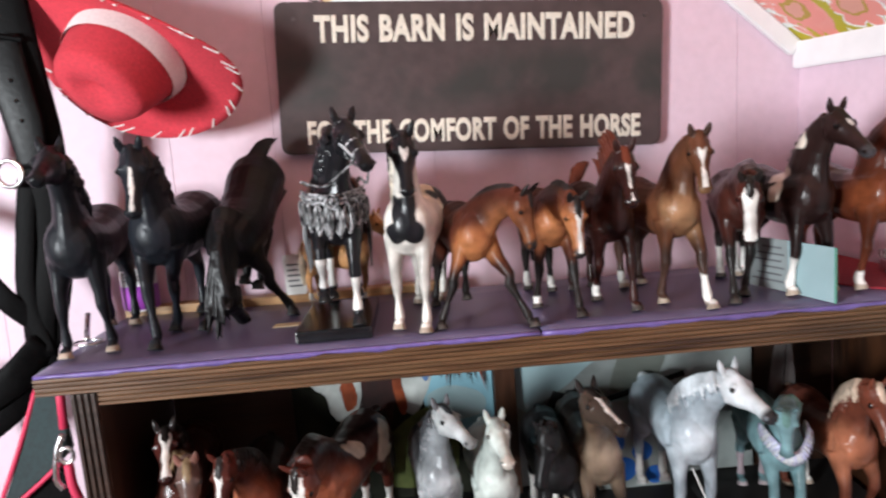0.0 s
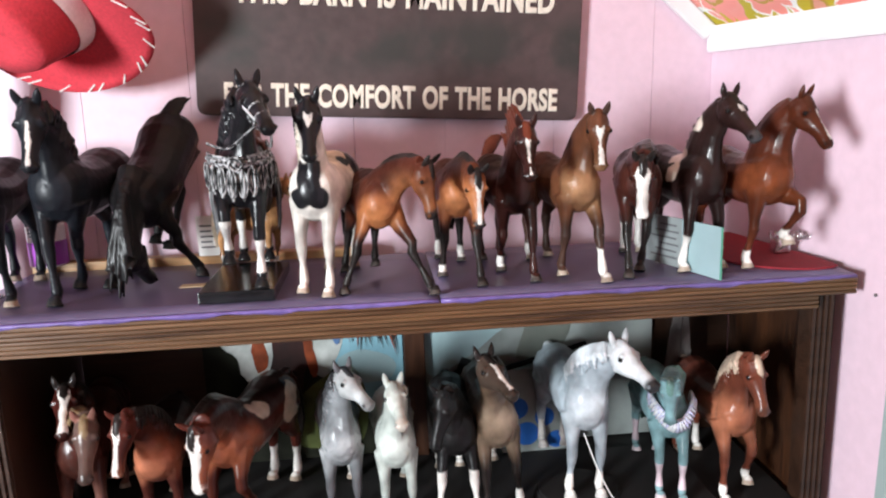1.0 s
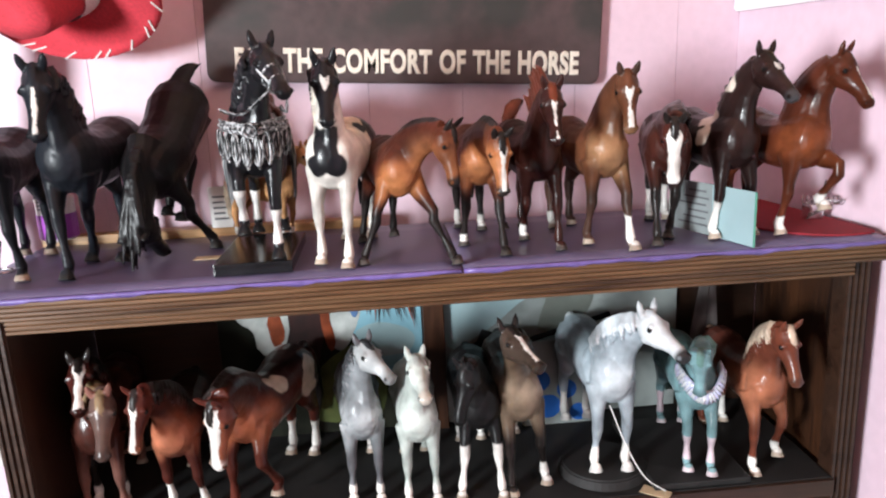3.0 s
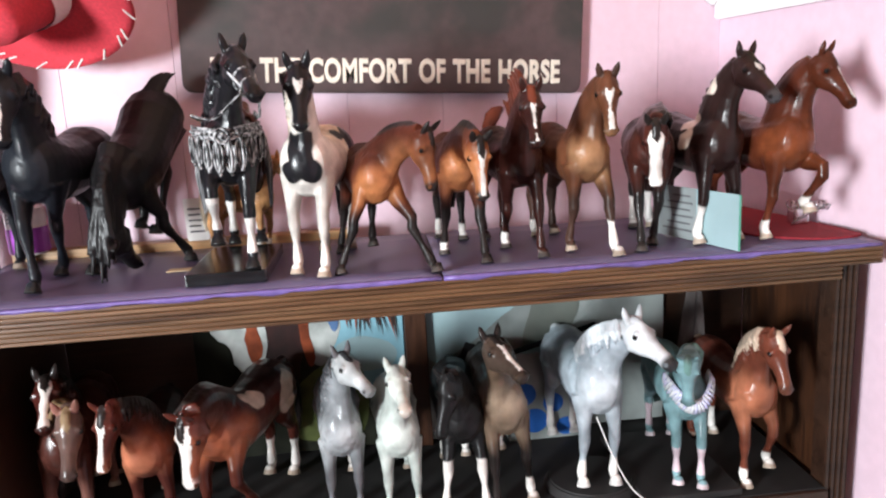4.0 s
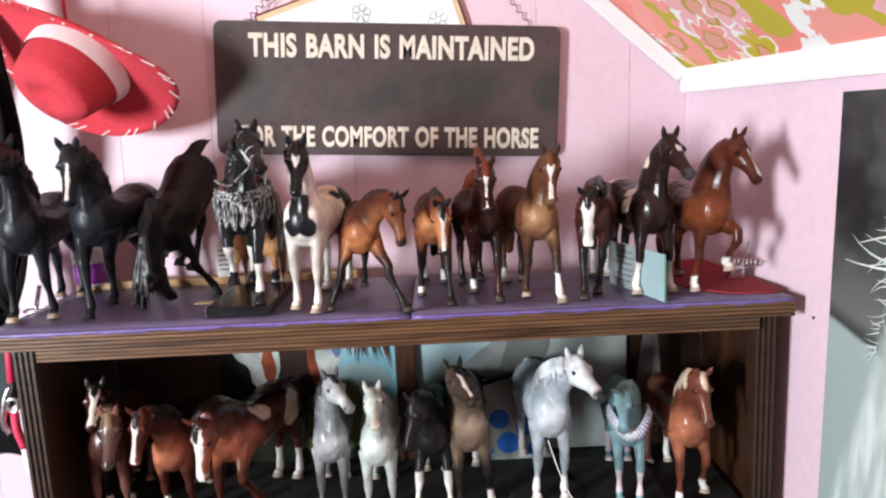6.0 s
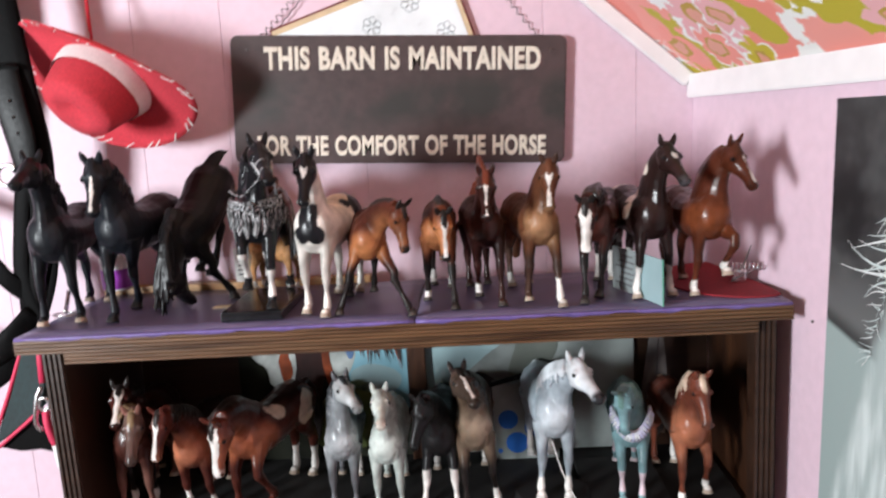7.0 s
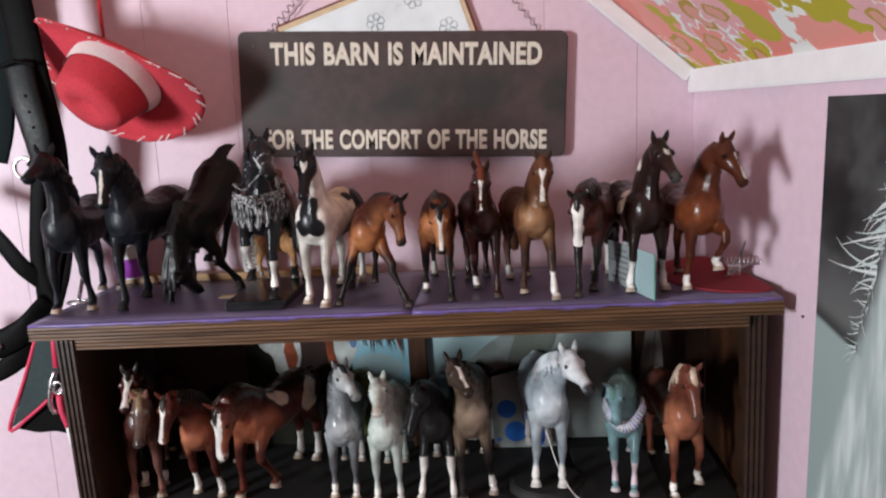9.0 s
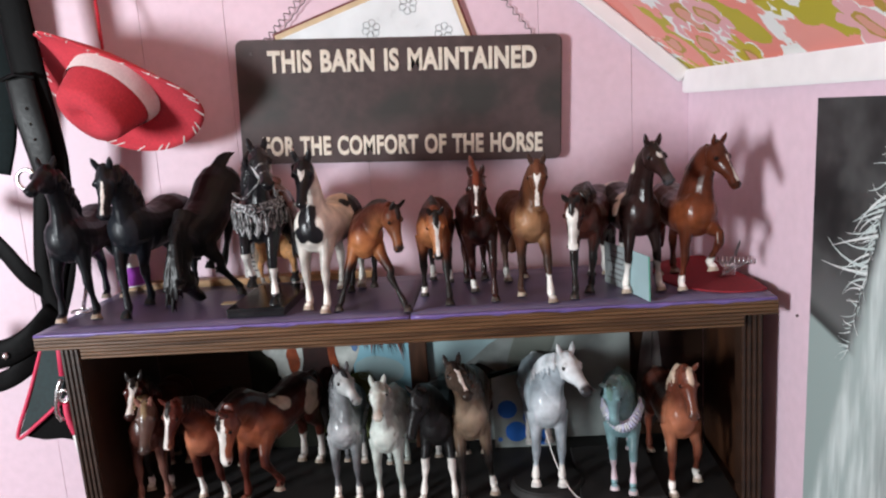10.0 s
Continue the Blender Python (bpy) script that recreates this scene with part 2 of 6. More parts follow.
def photo_print():
    """The print of a soft grey photograph: dark ground, pale slanting form, misty grey below."""
    m = bpy.data.materials.new("photo_print")
    m.use_nodes = True
    nt = m.node_tree
    p = nt.nodes["Principled BSDF"]
    p.inputs["Roughness"].default_value = 0.32
    tc = nt.nodes.new("ShaderNodeTexCoord")
    sep = nt.nodes.new("ShaderNodeSeparateXYZ")
    nt.links.new(tc.outputs["Object"], sep.inputs[0])

    def M(op, a, b=None, c=None):
        n = nt.nodes.new("ShaderNodeMath")
        n.operation = op
        for k, v in enumerate((a, b, c)):
            if v is None:
                continue
            if isinstance(v, (int, float)):
                n.inputs[k].default_value = v
            else:
                nt.links.new(v, n.inputs[k])
        return n.outputs[0]

    def N(scale, detail, stretch, turn=0.0):
        mp = nt.nodes.new("ShaderNodeMapping")
        mp.inputs["Scale"].default_value, mp.inputs["Rotation"].default_value = stretch, (0, turn, 0)
        nt.links.new(tc.outputs["Object"], mp.inputs[0])
        n = nt.nodes.new("ShaderNodeTexNoise")
        n.inputs["Scale"].default_value, n.inputs["Detail"].default_value = scale, detail
        nt.links.new(mp.outputs[0], n.inputs[0])
        return n.outputs[0]

    def S(v, lo, hi):
        n = nt.nodes.new("ShaderNodeMapRange")
        n.interpolation_type = "SMOOTHSTEP"
        n.inputs[1].default_value, n.inputs[2].default_value = lo, hi
        nt.links.new(v, n.inputs[0])
        return n.outputs[0]

    def mixc(f, a, b):
        n = nt.nodes.new("ShaderNodeMix")
        n.data_type = "RGBA"
        for k, v in ((0, f), (6, a), (7, b)):
            if isinstance(v, tuple):
                n.inputs[k].default_value = (*v, 1)
            else:
                nt.links.new(v, n.inputs[k])
        return n.outputs[2]
    x, z = sep.outputs[0], sep.outputs[2]
    cloud, hair = N(11, 3, (1, 1, 1)), N(60, 4, (1, 1, 0.12), radians(14))
    wave = M("MULTIPLY_ADD", N(16, 2, (1, 1, 1)), 0.02, -0.01)
    ground = mixc(S(cloud, 0.35, 0.7), (0.018, 0.018, 0.019), (0.085, 0.088, 0.088))
    ground = mixc(S(M("ADD", z, M("MULTIPLY", cloud, 0.08)), 1.40, 1.29), ground, (0.13, 0.135, 0.135))
    ground = mixc(S(M("ADD", z, M("MULTIPLY", x, 0.3)), 1.400, 1.372), ground, (0.045, 0.046, 0.046))
    lower = M("SUBTRACT", M("ADD", z, M("MULTIPLY", x, 0.32)), M("MULTIPLY_ADD", wave, 0.4, 1.380))
    ground = mixc(S(lower, 0.004, -0.006), ground, (0.30, 0.37, 0.36))
    side = M("ADD", M("SUBTRACT", x, M("MULTIPLY_ADD", z, 0.285, 0.130)), wave)
    pale = mixc(S(hair, 0.35, 0.68), (0.36, 0.43, 0.42), (0.62, 0.69, 0.68))
    pale = mixc(S(side, 0.05, 0.13), pale, mixc(S(hair, 0.3, 0.7), (0.20, 0.23, 0.23), (0.46, 0.50, 0.49)))
    nt.links.new(mixc(S(side, -0.010, 0.012), ground, pale), p.inputs["Base Color"])
    return m


sign_mat = sign_surface()
floral_mat = floral()


def coat_material(name, rough, coat):
    """Painted plastic of the figurines: the colour is their paint."""
    m = bpy.data.materials.new(name)
    m.use_nodes = True
    nt = m.node_tree
    p = nt.nodes["Principled BSDF"]
    at = nt.nodes.new("ShaderNodeAttribute")
    at.attribute_name = "paint"
    tc = nt.nodes.new("ShaderNodeTexCoord")
    n = nt.nodes.new("ShaderNodeTexNoise")
    n.inputs["Scale"].default_value, n.inputs["Detail"].default_value = 55, 4
    nt.links.new(tc.outputs["Object"], n.inputs[0])
    mr = nt.nodes.new("ShaderNodeMapRange")
    mr.inputs[1].default_value, mr.inputs[2].default_value = 0.3, 0.7
    mr.inputs[3].default_value, mr.inputs[4].default_value = 0.8, 1.18
    nt.links.new(n.outputs[0], mr.inputs[0])
    mul = nt.nodes.new("ShaderNodeMix")
    mul.data_type, mul.blend_type = "RGBA", "MULTIPLY"
    mul.inputs[0].default_value = 1
    nt.links.new(at.outputs["Color"], mul.inputs[6])
    nt.links.new(mr.outputs[0], mul.inputs[7])
    wide = nt.nodes.new("ShaderNodeTexNoise")
    wide.inputs["Scale"].default_value, wide.inputs["Detail"].default_value = 17, 2
    nt.links.new(tc.outputs["Object"], wide.inputs[0])
    wr = nt.nodes.new("ShaderNodeMapRange")
    wr.inputs[1].default_value, wr.inputs[2].default_value = 0.34, 0.66
    wr.inputs[3].default_value, wr.inputs[4].default_value = 0.60, 1.28
    nt.links.new(wide.outputs[0], wr.inputs[0])
    airbrush = nt.nodes.new("ShaderNodeMix")
    airbrush.data_type, airbrush.blend_type = "RGBA", "MULTIPLY"
    airbrush.inputs[0].default_value = 1
    nt.links.new(mul.outputs[2], airbrush.inputs[6])
    nt.links.new(wr.outputs[0], airbrush.inputs[7])
    nt.links.new(airbrush.outputs[2], p.inputs["Base Color"])
    p.inputs["Roughness"].default_value = rough
    p.inputs["Specular IOR Level"].default_value = 0.18
    p.inputs["Coat Weight"].default_value, p.inputs["Coat Roughness"].default_value = coat, 0.15
    fine = nt.nodes.new("ShaderNodeTexNoise")
    fine.inputs["Scale"].default_value, fine.inputs["Detail"].default_value = 260, 3
    nt.links.new(tc.outputs["Object"], fine.inputs[0])
    b = nt.nodes.new("ShaderNodeBump")
    b.inputs["Strength"].default_value, b.inputs["Distance"].default_value = 0.25, 0.0004
    nt.links.new(fine.outputs[0], b.inputs["Height"])
    sculpt = nt.nodes.new("ShaderNodeTexNoise")
    sculpt.inputs["Scale"].default_value, sculpt.inputs["Detail"].default_value = 42, 2
    nt.links.new(tc.outputs["Object"], sculpt.inputs[0])
    swell = nt.nodes.new("ShaderNodeBump")
    swell.inputs["Strength"].default_value, swell.inputs["Distance"].default_value = 0.4, 0.0045
    nt.links.new(sculpt.outputs[0], swell.inputs["Height"])
    nt.links.new(swell.outputs[0], b.inputs["Normal"])
    nt.links.new(b.outputs[0], p.inputs["Normal"])
    return m


coat_gloss = coat_material("glossy_figurine_paint", 0.32, 0.14)
coat_satin = coat_material("satin_figurine_paint", 0.42, 0.04)


# ---- mesh helpers ----
def finish(name, bm, material, parent=None, label="", smooth=False, m=None):
    me = bpy.data.meshes.new(name)
    bm.normal_update()
    bm.to_mesh(me)
    bm.free()
    for one in material if isinstance(material, (list, tuple)) else [material]:
        me.materials.append(one)
    if smooth:
        for f in me.polygons:
            f.use_smooth = True
    ob = new(name, me)
    if parent:
        ob.parent = parent
    if m is not None:
        ob.matrix_basis = m
    if label:
        tagged(ob, label)
    return ob


def part(name, bm, material, parent, label="", smooth=False, m=None):
    return finish(name, bm, material, parent, label, smooth, m)


def add_box(bm, x0, x1, y0, y1, z0, z1, bevel=0.0, mi=0, m=None):
    r = bmesh.ops.create_cube(bm, size=1)
    vs = r["verts"]
    mm = Matrix.Translation(((x0 + x1) / 2, (y0 + y1) / 2, (z0 + z1) / 2)) @ Matrix.Diagonal((x1 - x0, y1 - y0, z1 - z0, 1))
    bmesh.ops.transform(bm, matrix=(m @ mm) if m is not None else mm, verts=vs)
    fs = {f for v in vs for f in v.link_faces}
    if bevel:
        es = {e for v in vs for e in v.link_edges}
        r = bmesh.ops.bevel(bm, geom=list(es), offset=bevel, segments=2, affect="EDGES", profile=0.6)
        fs = {f for f in r["faces"]} | {f for f in fs if f.is_valid}
    for f in fs:
        f.material_index = mi
    return bm


def box(x0, x1, y0, y1, z0, z1, bevel=0.0):
    return add_box(bmesh.new(), x0, x1, y0, y1, z0, z1, bevel)


def add_tube(bm, pts, radii, n=8, lat=None, flat=1.0, mi=0, closed=False):
    """A tube along points; radii one number or one per point. flat squeezes it along its own normal."""
    pts = [Vector(p) for p in pts]
    if isinstance(radii, (int, float)):
        radii = [radii] * len(pts)
    rings = []
    ref = Vector(lat) if lat else None
    for k, c in enumerate(pts):
        a = pts[(k - 1) % len(pts)] if closed else pts[max(0, k - 1)]
        b = pts[(k + 1) % len(pts)] if closed else pts[min(len(pts) - 1, k + 1)]
        t = (b - a).normalized()
        if ref is None:
            ref = t.orthogonal()
        side = (ref - t * ref.dot(t)).normalized()
        if not lat:
            ref = side
        up = t.cross(side)
        r = radii[k]
        rings.append([bm.verts.new(c + side * (r * math.cos(q)) + up * (r * flat * math.sin(q))) for q in (2 * math.pi * j / n for j in range(n))])
    pairs = list(zip(rings, rings[1:] + rings[:1])) if closed else list(zip(rings, rings[1:]))
    for a, b in pairs:
        for j in range(n):
            f = bm.faces.new((a[j], a[(j + 1) % n], b[(j + 1) % n], b[j]))
            f.material_index = mi
    if not closed:
        bm.faces.new(rings[0][::-1]).material_index = mi
        bm.faces.new(rings[-1]).material_index = mi
    return bm


def smooth_path(pts, n=6):
    """Catmull-Rom through the points."""
    pts = [Vector(p) for p in pts]
    q = [pts[0] * 2 - pts[1]] + pts + [pts[-1] * 2 - pts[-2]]
    out = []
    for k in range(1, len(q) - 2):
        for j in range(n):
            t = j / n
            a, b, c, d = q[k - 1 : k + 3]
            out.append(0.5 * (2 * b + (c - a) * t + (2 * a - 5 * b + 4 * c - d) * t * t + (3 * b - a - 3 * c + d) * t ** 3))
    return out + [pts[-1]]


def plate(outline, thick, bevel=0.0):
    """A flat plate in the x-z plane, its front at y = -thick, its back at y = 0."""
    bm = bmesh.new()
    f = bm.faces.new([bm.verts.new((x, -thick, z)) for x, z in outline])
    r = bmesh.ops.extrude_face_region(bm, geom=[f])
    bmesh.ops.translate(bm, vec=(0, thick, 0), verts=[v for v in r["geom"] if isinstance(v, bmesh.types.BMVert)])
    bmesh.ops.recalc_face_normals(bm, faces=bm.faces)
    if bevel:
        bmesh.ops.bevel(bm, geom=list(bm.edges), offset=bevel, segments=2, affect="EDGES")
    return bm


def rounded(w, h, r, n=5):
    out = []
    for cx, cz, a0 in ((w / 2 - r, h / 2 - r, 0), (-w / 2 + r, h / 2 - r, 90), (-w / 2 + r, -h / 2 + r, 180), (w / 2 - r, -h / 2 + r, 270)):
        out += [(cx + r * math.cos(radians(a0 + 90 * k / n)), cz + r * math.sin(radians(a0 + 90 * k / n))) for k in range(n + 1)]
    return out


def thing(name, m, label, category, group="", kind=""):
    ob = new(name)
    ob.empty_display_size = 0.05
    ob.matrix_basis = m
    return tagged(ob, label, category, group, kind)


# ---- the room ----
BACK = 0.285
CX, KNEE = 1.062, 1.550                      # corner of the room, top of the low side wall
SLANT = radians(6)                           # the low side wall runs off square by this much
wall_dir = Vector((math.sin(SLANT), -math.cos(SLANT), 0))


def side_pt(d, z):
    """A place on the low side wall, d metres from the corner."""
    return Vector((CX, BACK, z)) + wall_dir * d


floor = tagged(finish("floor", box(-1.9, 1.7, -3.3, 0.45, -0.1, 0.0), floor_wood), "brown wooden floor boards of the attic room", "floor", kind="structure")
wall_north = tagged(finish("wall_north", box(-1.9, CX + 0.1, BACK + 0.0119, BACK + 0.12, 0, 3.1), pink), "pink painted panelled wall", "wall", kind="structure")
edges = [-1.88, -1.70, -1.42, -1.12, -0.90, -0.66, -0.40, -0.17, 0.098, 0.249, 0.485, 0.625, 0.80, 0.962, CX]
for a, b in zip(edges, edges[1:]):
    part("panel", box(a + 0.0003, b - 0.0003, BACK, BACK + 0.0118, 0, 3.05, 0.0006), pink, wall_north)
bm = bmesh.new()
vs = []
for z in (0, 1.62):
    for d, off in ((-0.02, 0), (3.4, 0), (3.4, 0.1), (-0.02, 0.1)):
        p = side_pt(d, z) + Vector((math.cos(SLANT), math.sin(SLANT), 0)) * off
        vs.append(bm.verts.new(p))
for idx in ((0, 1, 2, 3), (7, 6, 5, 4), (0, 4, 5, 1), (1, 5, 6, 2), (2, 6, 7, 3), (3, 7, 4, 0)):
    bm.faces.new([vs[k] for k in idx])
bmesh.ops.recalc_face_normals(bm, faces=bm.faces)
tagged(finish("wall_east", bm, pink), "low pink painted side wall under the roof slope", "wall", kind="structure")

# sloping ceiling with wallpaper, flat ceiling further in
SLOPE = 0.83
CEIL = 1.591


def slope_pt(d, up):
    """On the underside of the slope: d along the low wall, up metres to the west."""
    p = side_pt(d, CEIL)
    return p + Vector((-up, 0, up * SLOPE))


bm = bmesh.new()
low = [slope_pt(-0.02, -0.05), slope_pt(3.4, -0.05), slope_pt(3.4, 1.25), slope_pt(-0.02, 1.25)]
nrm = Vector((SLOPE, 0, 1)).normalized()
bottom = [bm.verts.new(p) for p in low]
upper = [bm.verts.new(p + nrm * 0.08) for p in low]
bm.faces.new(bottom)
bm.faces.new(upper[::-1])
for k in range(4):
    bm.faces.new((bottom[k], upper[k], upper[(k + 1) % 4], bottom[(k + 1) % 4]))
bmesh.ops.recalc_face_normals(bm, faces=bm.faces)
tagged(finish("ceiling_slope", bm, floral_mat), "sloping ceiling papered with pink and mustard flowers", "ceiling", kind="structure")
top_z = CEIL + 1.25 * SLOPE
# out of view, its colour set to hold down and redden the bounce
tagged(finish("ceiling", box(-1.9, 0.5, -3.3, 0.4, top_z, top_z + 0.1), far_wall), "unseen flat ceiling, coloured dark red to tint bounce light", "ceiling", kind="structure")


def beam(a, b, up, depth):
    """A trim board from a to b; up: its width as a vector, depth: its thickness as a vector."""
    bm = bmesh.new()
    a, b, up, depth = Vector(a), Vector(b), Vector(up), Vector(depth)
    v = [bm.verts.new(p + u + q) for p in (a, b) for u in (up * 0, up) for q in (depth * 0, depth)]
    for idx in ((0, 1, 3, 2), (4, 6, 7, 5), (0, 4, 5, 1), (2, 3, 7, 6), (0, 2, 6, 4), (1, 5, 7, 3)):
        bm.faces.new([v[k] for k in idx])
    bmesh.ops.recalc_face_normals(bm, faces=bm.faces)
    bmesh.ops.bevel(bm, geom=list(bm.edges), offset=0.0025, segments=2, affect="EDGES")
    return bm


inward = Vector((-math.cos(SLANT), -math.sin(SLANT), 0))
tagged(finish("trim_1", beam(side_pt(0.0, KNEE), side_pt(3.3, KNEE), (0, 0, 0.040), inward * 0.012), white_paint), "white painted trim board along the low wall", "trim", kind="structure")
run = Vector((-1, 0, SLOPE)).normalized()
across = Vector((-SLOPE, 0, -1)).normalized()
start = Vector((CX, BACK - 0.0005, CEIL - 0.001))
tagged(finish("trim_2", beam(start, start + run * 1.55, across * 0.027, (0, -0.012, 0)), white_paint), "white painted trim board along the roof slope", "trim", kind="structure")


def window_wall(name, axis, at, a0, a1, lo, hi, z0, z1, length0, length1):
    """A wall out of view with one opening through it and a sash window in the opening."""
    def b(u0, u1, za, zb, d0=0.0, d1=0.1, bev=0.0):
        return box(at + d0, at + d1, u0, u1, za, zb, bev) if axis == "x" else box(u0, u1, at + d0, at + d1, za, zb, bev)
    root = thing(name, Matrix(), "unseen wall with a window, coloured dark red to tint bounce light", "wall", kind="structure")
    # wall colour chosen for the bounce light it sends back
    for u0, u1, za, zb in ((length0, a0, 0, 3.1), (a1, length1, 0, 3.1), (a0, a1, 0, z0), (a0, a1, z1, 3.1)):
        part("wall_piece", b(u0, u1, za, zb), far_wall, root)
    for u0, u1, za, zb in ((a0, a0 + 0.04, z0, z1), (a1 - 0.04, a1, z0, z1), (a0, a1, z0, z0 + 0.04), (a0, a1, z1 - 0.04, z1)):
        part("window_frame", b(u0, u1, za, zb, 0.02, 0.06, 0.004), white_paint, root)


window_wall("wall_west", "x", -1.90, -2.40, -1.76, 0, 0, 1.02, 1.90, -3.2, 0.285)
# this south window is added, unseen, to house the fill lamp
window_wall("wall_south", "y", -3.3, -0.98, -0.02, 0, 0, 1.15, 2.2, -1.9, 1.75)

# ---- the bookcase ----
SHELF = Matrix.Translation((0, -0.012, 1.25)) @ Matrix.Rotation(radians(-3.2), 4, "Z") @ Matrix.Rotation(radians(-1.0), 4, "Y")
LOW = -0.312                                # lower shelf's surface below the top


def on(x, y, z=0.0, turn=0.0):
    """A pose on the bookcase, in its own measures."""
    return SHELF @ pose(x, y, z, 0, 0, turn)


bookcase = thing("bookcase", SHELF, "dark brown wooden bookcase with fluted posts and moulded top", "bookcase")


def profile_bar(x0, x1, pts):
    """A bar along x with a moulded section, points (y, z)."""
    bm = bmesh.new()
    a = [bm.verts.new((x0, y, z)) for y, z in pts]
    b = [bm.verts.new((x1, y, z)) for y, z in pts]
    n = len(pts)
    for k in range(n):
        bm.faces.new((a[k], a[(k + 1) % n], b[(k + 1) % n], b[k]))
    bm.faces.new(a[::-1])
    bm.faces.new(b)
    bmesh.ops.recalc_face_normals(bm, faces=bm.faces)
    return bm


def ribs(y, z0, z1, count, deep):
    """Points of a ribbed front from z0 down to z1."""
    out = []
    h = (z1 - z0) / count
    for k in range(count):
        z = z0 + h * k
        out += [(y + deep, z), (y, z + h * 0.2), (y, z + h * 0.75), (y + deep, z + h * 0.95)]
    return out


L = 1.076
outline = [(0, 0.004), (L, 0.004), (L, 0.075), (L - 0.022, 0.262), (0, 0.262)]
bm = bmesh.new()
f = bm.faces.new([bm.verts.new((x, y, -0.026)) for x, y in outline])
r = bmesh.ops.extrude_face_region(bm, geom=[f])
bmesh.ops.translate(bm, vec=(0, 0, 0.0235), verts=[v for v in r["geom"] if isinstance(v, bmesh.types.BMVert)])
bmesh.ops.recalc_face_normals(bm, faces=bm.faces)
part("top_board", bm, dark_wood, bookcase)
part("top_moulding", profile_bar(0.0, L, [(0.006, -0.003)] + ribs(-0.002, -0.004, -0.0255, 4, 0.0022) + [(0.006, -0.0265)]), edge_wood, bookcase, "ribbed worn brown moulding")
part("fascia", profile_bar(0.066, 1.0318, [(0.02, -0.0262)] + ribs(0.004, -0.0265, -0.043, 3, 0.002) + [(0.02, -0.0435)]), edge_wood, bookcase)


def fluted_post(x0, x1):
    bm = bmesh.new()
    pts = [(x0, 0.03), (x0, 0.004)]
    w = (x1 - x0) / 4
    for k in range(4):
        u = x0 + w * k
        pts += [(u + w * 0.12, 0.001), (u + w * 0.62, 0.001), (u + w * 0.72, 0.0045), (u + w * 0.95, 0.0045)]
    pts += [(x1, 0.004), (x1, 0.03)]
    a = [bm.verts.new((x, y, -0.0262)) for x, y in pts]
    b = [bm.verts.new((x, y, -1.22)) for x, y in pts]
    n = len(pts)
    for k in range(n):
        bm.faces.new((a[k], a[(k + 1) % n], b[(k + 1) % n], b[k]))
    bm.faces.new(a)
    bm.faces.new(b[::-1])
    bmesh.ops.recalc_face_normals(bm, faces=bm.faces)
    return bm


part("post", fluted_post(0.036, 0.066), dark_wood, bookcase)
part("post", fluted_post(1.032, 1.062), dark_wood, bookcase, m=pose(0, 0.014, 0))
part("side_panel", box(0.036, 0.056, 0.031, 0.256, -1.22, -0.0265), dark_wood, bookcase)
part("side_panel", box(1.042, 1.060, 0.046, 0.235, -1.22, -0.0265), warm_wood, bookcase)
part("corner_batten", box(1.042, 1.050, 0.2355, 0.2475, -1.22, -0.0265), dark_wood, bookcase)
part("back_panel", box(0.057, 1.041, 0.248, 0.256, -1.22, -0.0265), dark_wood, bookcase)
part("shelf_board", box(0.057, 1.0315, 0.006, 0.2475, LOW - 0.024, LOW - 0.002, 0.001), dark_wood, bookcase)
part("shelf_liner", box(0.058, 1.030, 0.012, 0.2465, LOW - 0.0018, LOW - 0.0002), black_cloth, bookcase, "black shelf liner")
part("shelf_board", box(0.057, 1.0315, 0.006, 0.2475, -0.72, -0.70, 0.001), dark_wood, bookcase)
part("plinth", box(0.036, 1.052, 0.006, 0.25, -1.245, -1.2205), dark_wood, bookcase)
part("divider", box(0.528, 0.559, 0.226, 0.2475, LOW, -0.027, 0.001), warm_wood, bookcase, "upright brown strip at the back")

# purple vinyl cover, in two pieces that meet at a ragged joint
for x0, x1 in ((0.002, 0.566), (0.568, 1.074)):
    cover = thing("shelf_cover", SHELF, "purple vinyl shelf cover folded over the front edge", "shelf cover", "covers on the bookcase top")
    n = 28
    for piece, material in (("sheet", purple), ("folded_edge", purple_edge)):
        bm = bmesh.new()
        rows = []
        for k in range(n + 1):
            x = x0 + (x1 - x0) * k / n
            w = 0.0012 * math.sin(x * 61) + 0.0009 * math.sin(x * 143) + 0.0005 * math.sin(x * 391)
            deep = min(0.2615, 0.075 + (L - x) / 0.022 * 0.187)
            if piece == "sheet":
                ys = [0.001 + (deep - 0.001) * j / 6 for j in range(7)]
                rows.append([bm.verts.new((x, y, 0.0004 * math.sin(x * 90 + y * 40) * (0 < j < 6))) for j, y in enumerate(ys)])
            else:
                rows.append([bm.verts.new(p) for p in ((x, -0.0030, -0.0050 + w), (x, -0.0036, -0.0022), (x, -0.0026, -0.0004), (x, 0.001, 0.0))])
        for a, b in zip(rows, rows[1:]):
            for j in range(len(a) - 1):
                bm.faces.new((a[j], b[j], b[j + 1], a[j + 1]))
        sheet = part(piece, bm, material, cover, smooth=True)
        sol = sheet.modifiers.new("thick", "SOLIDIFY")
        sol.thickness, sol.offset = 0.0010, -1
pad = [(1.040 + 0.098 * math.cos(a), 0.150 + 0.125 * math.sin(a)) for a in (2 * math.pi * k / 48 for k in range(48))]
bm = plate([(min(x, L - 0.002, L - 0.002 - max(0, y - 0.075) * 0.118), y) for x, y in pad], 0.0025)
